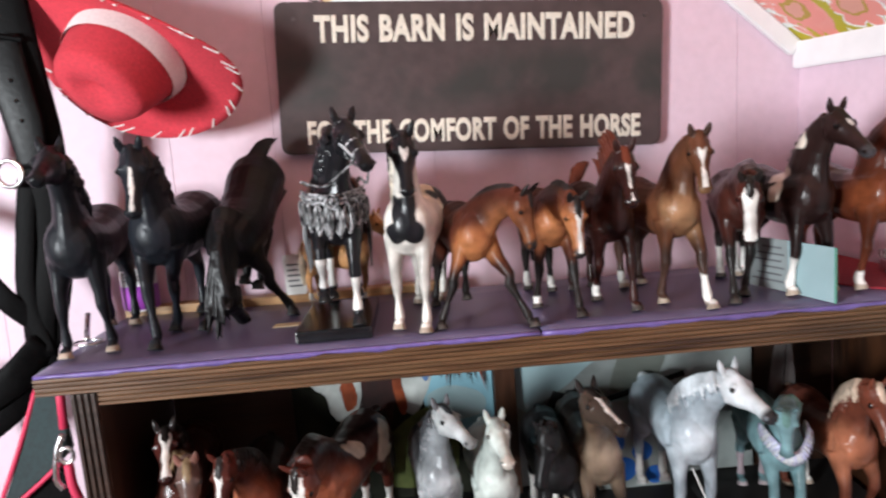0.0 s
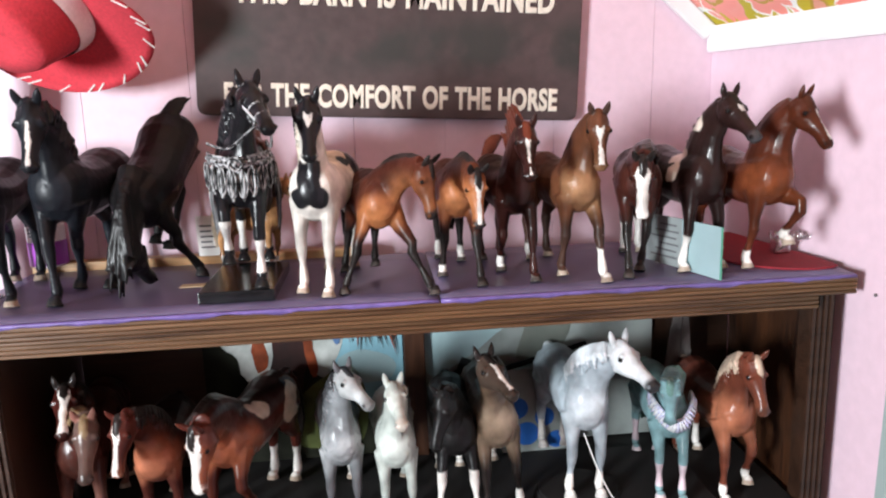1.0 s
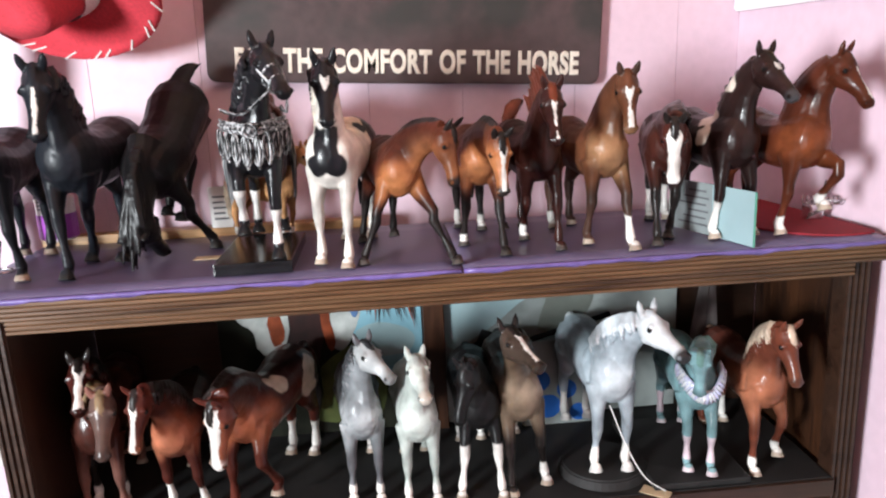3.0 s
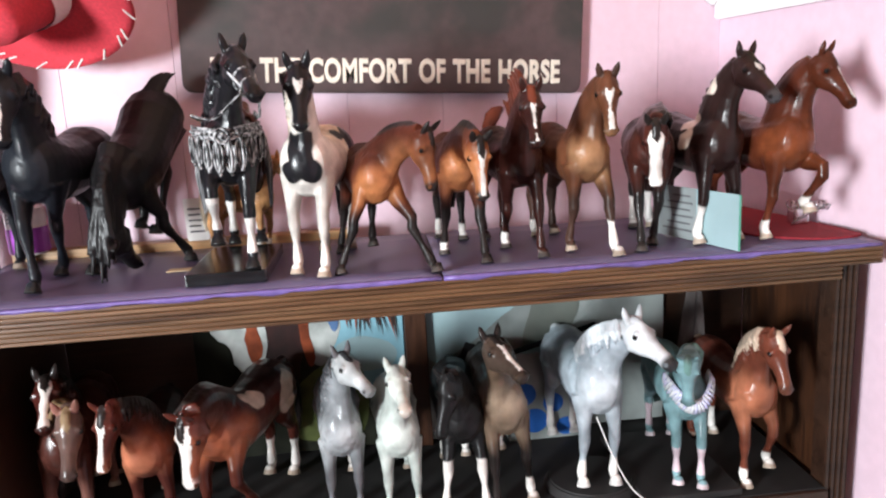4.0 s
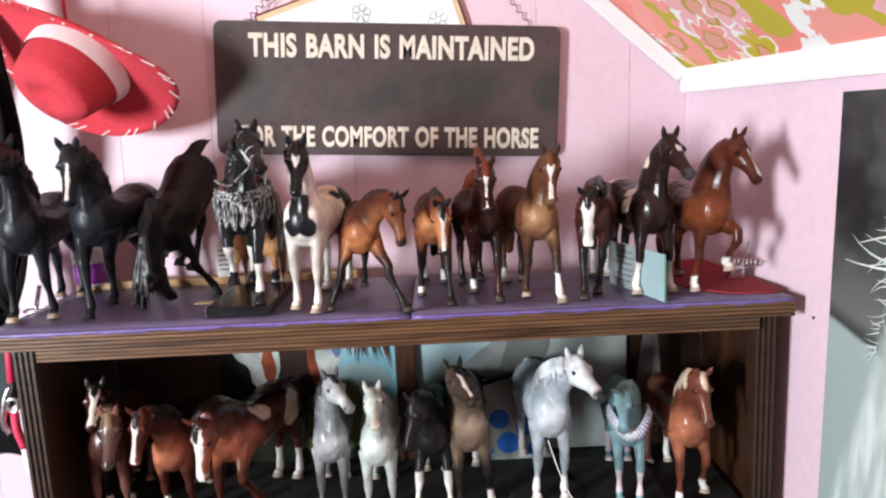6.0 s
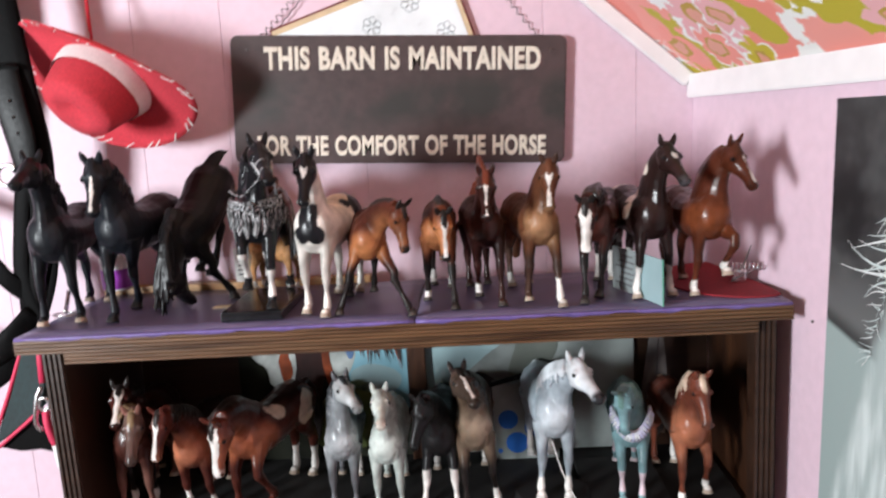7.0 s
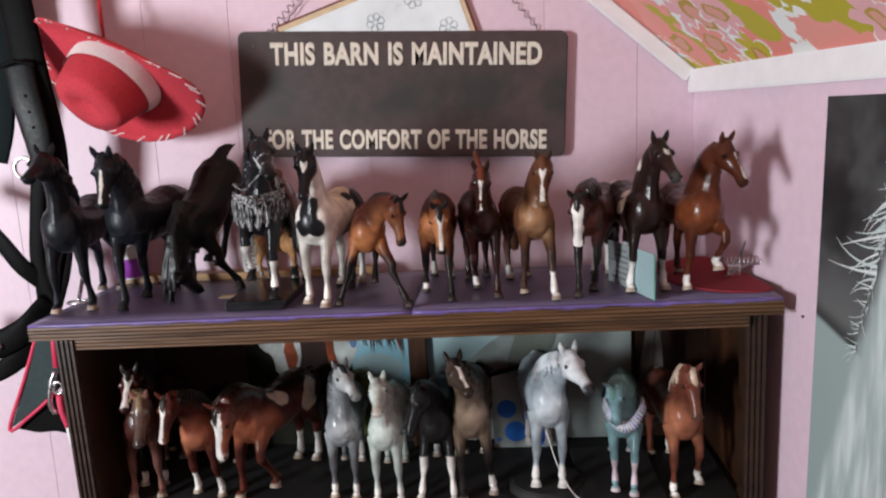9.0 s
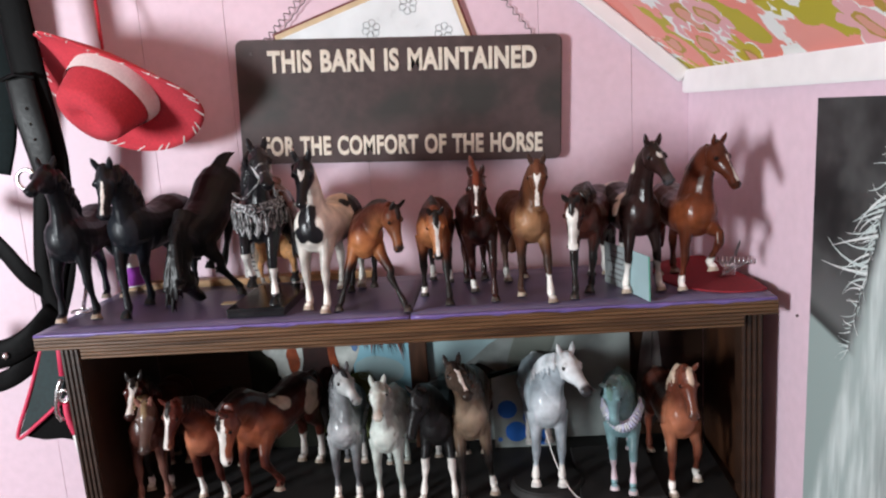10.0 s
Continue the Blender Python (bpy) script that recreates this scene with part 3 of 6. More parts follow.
bmesh.ops.transform(bm, matrix=Matrix(((1, 0, 0, 0), (0, 0, 1, 0), (0, -1, 0, 0), (0, 0, 0, 1))), verts=bm.verts)
bmesh.ops.recalc_face_normals(bm, faces=bm.faces)
tagged(finish("felt_pad", bm, red_mat, m=SHELF @ pose(0, 0, 0.0007)), "round dark red felt pad on the bookcase top", "pad")
tagged(finish("wooden_ledge", box(0.0, 0.47, 0.2635, 0.288, -0.02, 0.012, 0.002), ledge_wood, m=SHELF), "golden wooden strip behind the bookcase top", "ledge", kind="structure")

# ---- the model horses ----
def mixed(a, b, f):
    f = np.clip(f, 0, 1)[:, None]
    return a * (1 - f) + np.array(b) * f


LEGS = ["leg0", "leg1", "leg2", "leg3"]
BLACK, WHITE, HOOF = (0.010, 0.010, 0.012), (0.70, 0.67, 0.63), (0.36, 0.29, 0.23)


class Figure:
    """Collects tapered limbs, and remembers which limb each bit of surface belongs to."""

    def __init__(self):
        self.bm, self.at, self.rad, self.tag, self.par = bmesh.new(), [], [], [], []

    def limb(self, tag, pts, sizes, lat=(0, 1, 0), n=14):
        """Rings along pts, each (half width along lat, half height)."""
        pts = [Vector(p) for p in pts]
        rings = []
        count = len(pts)
        for k, c in enumerate(pts):
            t = (pts[min(count - 1, k + 1)] - pts[max(0, k - 1)]).normalized()
            side = Vector(lat)
            side = (side - t * side.dot(t)).normalized()
            up = t.cross(side)
            w, h = sizes[k]
            rings.append([self.bm.verts.new(c + side * (w * math.cos(q)) + up * (h * math.sin(q))) for q in (2 * math.pi * j / n for j in range(n))])
            self.note(tag, c, (w + h) / 2, k / (count - 1))
            if k + 1 < count:
                d = pts[k + 1]
                w2, h2 = sizes[k + 1]
                self.note(tag, (c + d) / 2, (w + h + w2 + h2) / 4, (k + 0.5) / (count - 1))
        for a, b in zip(rings, rings[1:]):
            for j in range(n):
                self.bm.faces.new((a[j], b[j], b[(j + 1) % n], a[(j + 1) % n]))
        self.bm.faces.new(rings[0])
        self.bm.faces.new(rings[-1][::-1])

    def note(self, tag, c, r, p):
        self.at.append(tuple(c))
        self.rad.append(r)
        self.tag.append(tag)
        self.par.append(p)

    def ball(self, tag, c, r):
        bmesh.ops.create_icosphere(self.bm, subdivisions=2, radius=r, matrix=Matrix.Translation(c))
        self.note(tag, c, r * 0.8, 0)


def leg_path(fore, side, dx, lift, dy, tilt):
    """Joints from the body down to the hoof, the knee or hock bent when the foot is lifted."""
    y = side * 0.020
    if fore:
        top = tilt((0.060, y, 0.128))
        foot = Vector((0.062 + dx, y * 0.93 + dy, lift))
        knee = top.lerp(foot, 0.46) + Vector((0.008 + lift * 0.75, 0, lift * 0.28))
        fet = knee.lerp(foot, 0.80) + Vector((-0.004 - lift * 0.25, 0, 0.0))
        return [top, top.lerp(knee, 0.45) + Vector((0.002, 0, 0)), knee + Vector((0, 0, 0.010)), knee - Vector((0.0, 0, 0.004)), knee.lerp(fet, 0.5), fet + Vector((0, 0, 0.003)), fet.lerp(foot, 0.5), foot + Vector((0.003, 0, 0.010)), foot + Vector((0.006, 0, 0.0005))], \
            [(0.0160, 0.025), (0.0110, 0.0150), (0.0080, 0.0092), (0.0081, 0.0088), (0.0043, 0.0056), (0.0070, 0.0079), (0.0048, 0.0057), (0.0072, 0.0080), (0.0102, 0.0122)]
    top = tilt((-0.066, y, 0.132))
    foot = Vector((-0.088 + dx, y * 0.93 + dy, lift))
    hock = top.lerp(foot, 0.50) + Vector((-0.016 + lift * 0.2, 0, lift * 0.3))
    fet = hock.lerp(foot, 0.78) + Vector((-0.002, 0, 0))
    return [top, top.lerp(hock, 0.42) + Vector((0.008, 0, 0)), hock + Vector((0.003, 0, 0.014)), hock, hock.lerp(fet, 0.5), fet + Vector((0, 0, 0.003)), fet.lerp(foot, 0.5), foot + Vector((0.003, 0, 0.010)), foot + Vector((0.006, 0, 0.0005))], \
        [(0.020, 0.035), (0.0138, 0.0205), (0.0076, 0.0115), (0.0082, 0.0108), (0.0048, 0.0063), (0.0072, 0.0081), (0.0050, 0.0059), (0.0073, 0.0081), (0.0102, 0.0122)]


def horse(label, x, y, z, turn, scale=0.9, neck=(58, 0), head=(-48, 0), legs=((0, 0, 0),) * 4, coat=BLACK, back=None, mane=None, tail="down",
          points=None, socks=(0, 0, 0, 0), blaze=0.0, blaze_len=(0.1, 0.9), muzzle=None, hoof=HOOF, gloss=True, mane_style="side", long_neck=1.0,
          pale_front=None, extras=None, seed=1, wraps=None, head_coat=None, spots=None, bulk=1.0, blots=None, chest=None, dark_tool=(0.03, 0.03, 0.03), tool_mix=0.45, tip_over=0.0, pitch=0.0, sink=0.0, saddle=None, face=None):
    """A model horse, one mesh: the coat's colours are painted on. It faces along turn, standing at (x, y) of the bookcase at height z."""
    rnd = random.Random(seed)
    f = Figure()
    def tilt(p):
        """The body's own measures turned, the croup raised by pitch."""
        if pitch:
            dx, dz, a = p[0] - 0.06, p[2] - 0.13, radians(pitch)
            return Vector((0.06 + dx * math.cos(a) + dz * math.sin(a), p[1], 0.13 - dx * math.sin(a) + dz * math.cos(a) - sink))
        return Vector(p)
    spine = [(-0.104, 0.150, 0.010, 0.016), (-0.097, 0.148, 0.026, 0.030), (-0.080, 0.146, 0.036, 0.040), (-0.055, 0.145, 0.038, 0.0425), (-0.025, 0.140, 0.0355, 0.039),
             (0.005, 0.136, 0.037, 0.040), (0.033, 0.136, 0.0365, 0.0425), (0.058, 0.141, 0.034, 0.0445), (0.077, 0.143, 0.0305, 0.041), (0.086, 0.142, 0.0265, 0.034), (0.0925, 0.142, 0.0195, 0.025), (0.0965, 0.142, 0.0115, 0.015), (0.0980, 0.142, 0.004, 0.005)]
    f.limb("body", [tilt((a, 0, b)) for a, b, _, _ in spine], [(w * 0.90 * bulk, h * 0.96) for _, _, w, h in spine], n=18)
    # chest muscles and shoulder
    for s in (1, -1):
        f.limb("body", [tilt((0.080, s * 0.012, 0.156)), tilt((0.082, s * 0.0140, 0.139)), tilt((0.076, s * 0.0150, 0.118))], [(0.010, 0.009), (0.0122, 0.0105), (0.010, 0.010)])
        f.limb("body", [tilt((0.055, s * 0.015, 0.168)), tilt((0.070, s * 0.020, 0.146)), tilt((0.064, s * 0.019, 0.118))], [(0.009, 0.016), (0.0115, 0.018), (0.011, 0.017)])
        f.limb("body", [tilt((-0.085, s * 0.014, 0.165)), tilt((-0.078, s * 0.021, 0.149)), tilt((-0.066, s * 0.020, 0.124))], [(0.012, 0.018), (0.0145, 0.026), (0.0135, 0.025)])
    base = tilt((0.058, 0, 0.152))
    npit, nyaw = radians(neck[0]), radians(neck[1])
    ndir = Vector((math.cos(npit) * math.cos(nyaw), math.cos(npit) * math.sin(nyaw), math.sin(npit)))
    nlen = 0.102 * long_neck
    poll = base + ndir * nlen
    nside = Vector((-math.sin(nyaw), math.cos(nyaw), 0))
    dorsal = ndir.cross(nside) * -1
    if (dorsal.z < 0 and neck[0] > -60) or (neck[0] <= -60 and dorsal.x < 0):
        dorsal = -dorsal
    mid = [base.lerp(poll, t) + dorsal * (0.012 * math.sin(math.pi * t)) for t in (0, 0.2, 0.4, 0.6, 0.8, 1.0)]
    f.limb("neck", [base - ndir * 0.02] + mid, [(0.024, 0.042), (0.0245, 0.042), (0.0208, 0.037), (0.0172, 0.0315), (0.0154, 0.0270), (0.0142, 0.0235), (0.0124, 0.0185)], lat=nside, n=16)
    hyaw, hpit = radians(neck[1] + head[1]), radians(head[0])
    hdir = Vector((math.cos(hpit) * math.cos(hyaw), math.cos(hpit) * math.sin(hyaw), math.sin(hpit)))
    hside = Vector((-math.sin(hyaw), math.cos(hyaw), 0))
    hup = hdir.cross(hside)
    if hup.z < 0 and abs(head[0]) < 88:
        hup = -hup
    h0 = poll + hup * 0.002 - hdir * 0.008
    hl = 0.082 * 1.06
    hp = lambda t, u=0.0, s=0.0: h0 + hdir * (hl * t) + hup * u + hside * s
    f.limb("head", [hp(0), hp(0.12), hp(0.28, -0.003), hp(0.42, -0.002), hp(0.58, 0.0), hp(0.74, 0.001), hp(0.86, 0.000), hp(0.95, -0.001), hp(1.0, -0.002)],
           [(w * 1.12, h * 1.08) for w, h in ((0.0100, 0.010), (0.0142, 0.0165), (0.0150, 0.0200), (0.0124, 0.0160), (0.0088, 0.0113), (0.0076, 0.0093), (0.0083, 0.0094), (0.0078, 0.0080), (0.0052, 0.0052))], lat=hside, n=16)
    for s in (1, -1):
        f.limb("head", [hp(0.16, -0.012, s * 0.006), hp(0.26, -0.013, s * 0.008), hp(0.38, -0.011, s * 0.006)], [(0.005, 0.006), (0.008, 0.009), (0.004, 0.005)], lat=hside, n=8)
        f.ball("eye", hp(0.34, 0.0065, s * 0.0150), 0.0040)
        f.ball("head", hp(0.32, 0.0100, s * 0.0118), 0.0043)
        f.ball("nostril", hp(0.93, 0.002, s * 0.0084), 0.0032)
        root = hp(0.05, 0.0130, s * 0.0095)
        lean = (hup * 0.8 - hdir * 0.45 + hside * (s * 0.22)).normalized()
        f.limb("ear", [root - lean * 0.004, root + lean * 0.006, root + lean * 0.012, root + lean * 0.0195], [(0.0042, 0.0036), (0.0056, 0.0042), (0.0046, 0.0034), (0.0012, 0.0012)], lat=hside, n=8)
    # legs: left and right fore, left and right hind
    for k, (fore, s) in enumerate(((True, 1), (True, -1), (False, 1), (False, -1))):
        pts, sizes = leg_path(fore, s, *legs[k], tilt)
        f.limb("leg%d" % k, pts, sizes, lat=(0, 1, 0), n=12)
    # mane
    if mane_style == "side":
        for k in range(24):
            t = 0.08 + 0.91 * k / 23
            c = base.lerp(poll, t) + dorsal * (0.012 * math.sin(math.pi * t) + 0.040 * (1 - t) + 0.018 * t)
            s = 1 if seed % 2 else -1
            fall = 0.031 - 0.008 * t + rnd.uniform(-0.008, 0.006)
            sway = rnd.uniform(-0.006, 0.003)
            out = 0.0165 + 0.003 * (k % 2)
            f.limb("mane", [c - dorsal * 0.004, c + nside * (s * 0.010) + dorsal * 0.001, c + nside * (s * out) - dorsal * (fall * 0.55) + ndir * sway, c + nside * (s * out) - dorsal * fall - ndir * (0.006 + rnd.uniform(0, 0.006))],
                   [(0.0042, 0.0046), (0.0046, 0.0044), (0.0038, 0.0036), (0.0016, 0.0015)], lat=ndir, n=7)
    elif mane_style == "crest":
        ridge = [base.lerp(poll, t) + dorsal * (0.012 * math.sin(math.pi * t) + 0.036 * (1 - t) + 0.017 * t) for t in (0.1, 0.3, 0.5, 0.7, 0.9, 1.02)]
        f.limb("mane", ridge, [(0.002, 0.004), (0.004, 0.006), (0.0045, 0.007), (0.0045, 0.007), (0.005, 0.007), (0.003, 0.004)], lat=nside, n=10)
    elif mane_style == "fall":
        for k in range(26):
            t = 0.05 + 0.95 * (k % 13) / 12
            c = base.lerp(poll, t) + dorsal * (0.010 * math.sin(math.pi * t) + 0.034 * (1 - t) + 0.016 * t)
            sway = rnd.uniform(-0.012, 0.016)
            low = max(0.004, c.z - rnd.uniform(0.045, 0.085))
            f.limb("mane", [c - dorsal * 0.006, c + dorsal * 0.006 + nside * sway * 0.4, Vector((c.x + 0.012, c.y + sway, (c.z + low) / 2)), Vector((c.x + 0.012 + rnd.uniform(-0.004, 0.008), c.y + sway * 1.5, low))],
                   [(0.005, 0.005), (0.0055, 0.005), (0.0046, 0.0042), (0.0016, 0.0016)], lat=(0, 1, 0), n=7)
    elif mane_style == "fly":
        for k in range(8):
            t = 0.2 + 0.8 * k / 7
            c = base.lerp(poll, t) + dorsal * (0.012 * math.sin(math.pi * t) + 0.034 * (1 - t) + 0.014 * t)
            v = (dorsal * 1.0 + Vector((-0.3, 0, 0.55)) + nside * rnd.uniform(-0.5, 0.1)).normalized()
            f.limb("mane", [c - dorsal * 0.006, c + v * 0.014, c + v * 0.028 + Vector((0, 0, 0.004)), c + v * 0.040 + Vector((-0.006, 0, 0.002))], [(0.008, 0.006), (0.0085, 0.005), (0.006, 0.004), (0.002, 0.002)], lat=ndir, n=8)
    elif mane_style == "braid":
        for k in range(8):
            t = 0.1 + 0.88 * k / 7
            c = base.lerp(poll, t) + dorsal * (0.012 * math.sin(math.pi * t) + 0.040 * (1 - t) + 0.0165 * t)
            f.ball("mane", c, 0.0056)
    f.limb("mane", [hp(-0.02, 0.014), hp(0.12, 0.0175), hp(0.26, 0.0165), hp(0.36, 0.0135, 0.002)], [(0.004, 0.003), (0.006, 0.0036), (0.0052, 0.003), (0.0016, 0.0014)], lat=hside, n=8)
    # tail
    dock = tilt((-0.098, 0, 0.165)) - Vector((0, 0, 0.012 if tail == "flag" else 0))
    if tail == "down":
        path = [dock, dock + Vector((-0.014, 0, 0.002)), dock + Vector((-0.026, 0.002, -0.018)), dock + Vector((-0.031, 0.004, -0.050)), dock + Vector((-0.030, 0.006, -0.085)), dock + Vector((-0.026, 0.004, -0.118))]
        sizes = [(0.008, 0.008), (0.009, 0.009), (0.011, 0.010), (0.014, 0.011), (0.012, 0.009), (0.003, 0.003)]
    elif tail == "up":
        path = [dock, dock + Vector((-0.006, 0, 0.010)), dock + Vector((-0.008, 0.005, 0.020)), dock + Vector((-0.012, 0.012, 0.032)), dock + Vector((-0.018, 0.022, 0.042)), dock + Vector((-0.022, 0.032, 0.048))]
        sizes = [(0.008, 0.008), (0.0065, 0.007), (0.010, 0.007), (0.013, 0.007), (0.010, 0.005), (0.002, 0.002)]
    elif tail == "flag":
        path = [dock + Vector((0.022, 0, -0.046)), dock + Vector((0.026, 0.001, -0.026)), dock + Vector((0.026, 0.003, -0.006)), dock + Vector((0.020, 0.008, 0.014)), dock + Vector((0.012, 0.017, 0.030)), dock + Vector((0.006, 0.028, 0.038))]
        sizes = [(0.006, 0.007), (0.0075, 0.007), (0.013, 0.008), (0.0135, 0.007), (0.010, 0.005), (0.002, 0.002)]
    else:
        path = [dock, dock + Vector((-0.020, 0, 0.008)), dock + Vector((-0.042, 0.004, -0.008)), dock + Vector((-0.060, 0.010, -0.036)), dock + Vector((-0.070, 0.016, -0.068))]
        sizes = [(0.008, 0.008), (0.009, 0.009), (0.012, 0.010), (0.014, 0.010), (0.003, 0.003)]
    f.limb("tail", path, sizes)
    for k in range(5):
        off = Vector((rnd.uniform(-0.004, 0.004), (k - 2) * 0.0042, rnd.uniform(-0.004, 0.002)))
        f.limb("tail", [p + off * min(1, j / 2) for j, p in enumerate(path)], [(a * 0.45, b * 0.6) for a, b in sizes], n=8)
    if saddle:
        f.limb("saddle", [(-0.048, 0, 0.190), (-0.040, 0, 0.192), (-0.018, 0, 0.180), (0.010, 0, 0.182), (0.026, 0, 0.194), (0.032, 0, 0.196)], [(0.012, 0.006), (0.024, 0.012), (0.026, 0.012), (0.024, 0.012), (0.012, 0.012), (0.006, 0.008)])
        for s in (1, -1):
            f.limb("saddle", [(-0.010, s * 0.026, 0.180), (-0.010, s * 0.037, 0.156), (-0.008, s * 0.039, 0.126), (-0.008, s * 0.037, 0.104)], [(0.020, 0.005), (0.024, 0.005), (0.018, 0.005), (0.010, 0.004)], lat=(1, 0, 0))

    # one skin over all limbs
    raw = bpy.data.meshes.new("raw")
    f.bm.normal_update()
    f.bm.to_mesh(raw)
    f.bm.free()
    tmp = new("tmp", raw)
    rem = tmp.modifiers.new("skin", "REMESH")
    rem.mode, rem.voxel_size = "VOXEL", 0.0018
    sm = tmp.modifiers.new("soft", "SMOOTH")
    sm.factor, sm.iterations = 0.5, 4
    me = bpy.data.meshes.new_from_object(tmp.evaluated_get(bpy.context.evaluated_depsgraph_get()))
    bpy.data.objects.remove(tmp)
    bpy.data.meshes.remove(raw)
    me.name = "model_horse"
    n = len(me.vertices)
    co = np.empty(n * 3)
    me.vertices.foreach_get("co", co)
    co = co.reshape(-1, 3)
    nr = np.empty(n * 3)
    me.vertices.foreach_get("normal", nr)
    nr = nr.reshape(-1, 3)
    at, rad = np.array(f.at), np.array(f.rad)
    best, which = np.full(n, 1e9), np.zeros(n, int)
    for k in range(len(at)):
        d = np.linalg.norm(co - at[k], axis=1) - rad[k]
        hit = d < best
        best[hit], which[hit] = d[hit], k
    tags, par = np.array(f.tag)[which], np.array(f.par)[which]
    col = np.tile(np.array(coat, float), (n, 1))
    zz = co[:, 2]
    wob = np.array([noise.noise(Vector(p) * 60) for p in co[::1]]) * 0.004
    # second tone on chest and front at mid height, broken up by noise
    if pale_front:
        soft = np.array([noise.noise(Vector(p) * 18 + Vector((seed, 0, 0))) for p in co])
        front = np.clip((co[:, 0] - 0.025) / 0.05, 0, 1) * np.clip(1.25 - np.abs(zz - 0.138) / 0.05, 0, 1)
        col = mixed(col, pale_front, np.clip(front * 0.85 + soft * 0.9 - 0.12, 0, 1) * np.clip((0.205 - zz) / 0.04, 0, 1) * np.clip((zz - 0.07) / 0.03, 0, 1))
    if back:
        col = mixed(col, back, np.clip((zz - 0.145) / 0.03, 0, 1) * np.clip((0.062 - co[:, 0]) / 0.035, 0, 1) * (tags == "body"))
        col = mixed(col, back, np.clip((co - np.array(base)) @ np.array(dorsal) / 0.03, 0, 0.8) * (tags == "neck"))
    if head_coat:
        col[(tags == "head") | (tags == "ear")] = head_coat
    if points:
        leg = np.isin(tags, LEGS)
        col = mixed(col, points, np.clip((0.100 - zz + wob) / 0.025, 0, 1) * leg)
        col[tags == "ear"] = points
    if blots:
        for bx, by, bz, br in blots[1:]:
            d = np.linalg.norm(co - np.array((bx, by, bz)), axis=1) + wob * 2.2
            col = mixed(col, blots[0], np.clip((br - d) / 0.0015, 0, 1) * np.isin(tags, ["body", "neck"] + LEGS))
    if chest:
        rag = np.array([noise.noise(Vector(p) * 55) for p in co])
        lobes = np.minimum(np.hypot(co[:, 1] - 0.011, co[:, 2] - 0.135), np.hypot(co[:, 1] + 0.011, co[:, 2] - 0.135)) / 0.0150
        stem = np.maximum(np.abs(co[:, 1]) / 0.0165, np.abs(co[:, 2] - 0.158) / 0.024)
        d = np.minimum(lobes, stem) + 0.22 * rag
        col = mixed(col, chest, np.clip((1 - d) * 12, 0, 1) * (co[:, 0] > 0.066) * np.isin(tags, ["body", "neck"]))
    if spots:
        v = np.array([noise.noise(Vector(p) * 120) for p in co])
        col = mixed(col, spots, np.clip((v - 0.15) * 4, 0, 0.6) * ((tags == "body") | (tags == "neck")))
    for k in range(4):
        if socks[k]:
            base_z = legs[k][1]
            col = mixed(col, WHITE, np.clip((socks[k] + base_z - zz + wob) / 0.003, 0, 1) * (tags == "leg%d" % k))
        low = legs[k][1] + 0.0105
        col = mixed(col, hoof, np.clip((low - zz) / 0.0012, 0, 1) * (tags == "leg%d" % k))
    if wraps:
        for k in range(4):
            m_ = (tags == "leg%d" % k) & (zz > legs[k][1] + 0.02) & (zz < legs[k][1] + 0.062)
            col[m_] = wraps
    m_col = mane if mane is not None else coat
    col[(tags == "mane") | (tags == "tail")] = m_col
    rel = co - np.array(h0)
    lateral, along, upw = rel @ np.array(hside), rel @ np.array(hdir) / hl, nr @ np.array(hup)
    on_head = tags == "head"
    col = col * (1 - 0.45 * np.clip((along - 0.78) / 0.15, 0, 1) * on_head)[:, None]
    if muzzle:
        col = mixed(col, muzzle, np.clip((along - 0.82) / 0.08, 0, 1) * on_head)
    if blaze:
        shape = face or ((0.0, 0.5), (0.16, 0.9), (0.28, 1.0), (0.5, 0.62), (0.8, 0.62), (0.95, 0.8))
        wdt = blaze * np.interp(along, [p[0] for p in shape], [p[1] for p in shape]) + wob * 0.6
        m_ = on_head & (np.abs(lateral) < wdt) & (along > blaze_len[0]) & (along < blaze_len[1]) & (upw > 0.05)
        col[m_] = WHITE
    if saddle:
        col[tags == "saddle"] = saddle
    col[tags == "eye"] = (0.004, 0.003, 0.003)
    col[tags == "nostril"] *= 0.35
    me.materials.clear()
    if extras:
        bm = bmesh.new()
        bm.from_mesh(me)
        extras(bm, hp, base, ndir, nside, dorsal, poll)
        for one in bm.faces:
            one.smooth = True
        bm.to_mesh(me)
        bm.free()
        add = len(me.vertices) - n
        far = np.array([me.vertices[k].co[:] for k in range(n, n + add)])
        tool = np.array([noise.noise(Vector(p) * 420) for p in far])
        col = np.vstack([col, mixed(np.tile(np.array([(0.50, 0.51, 0.52)]), (add, 1)), dark_tool, np.clip(tool * 3.5 + tool_mix, 0, 1))])
        n += add
    else:
        me.polygons.foreach_set("use_smooth", np.ones(len(me.polygons), bool))
    attr = me.color_attributes.new("paint", "FLOAT_COLOR", "POINT")
    attr.data.foreach_set("color", np.hstack([np.clip(col, 0, 1), np.ones((n, 1))]).ravel().astype(np.float32))
    me.materials.append(coat_gloss if gloss else coat_satin)
    if tip_over:
        a = radians(turn)
        me.transform(Matrix(((1, 0, tip_over * math.cos(a), 0), (0, 1, -tip_over * math.sin(a), 0), (0, 0, 1, 0), (0, 0, 0, 1))))
    ob = new("model_horse", me)
    ob.matrix_basis = on(x, y, z, turn) @ Matrix.Scale(scale, 4)
    return tagged(ob, label, "model horse", "model horses on the bookcase")


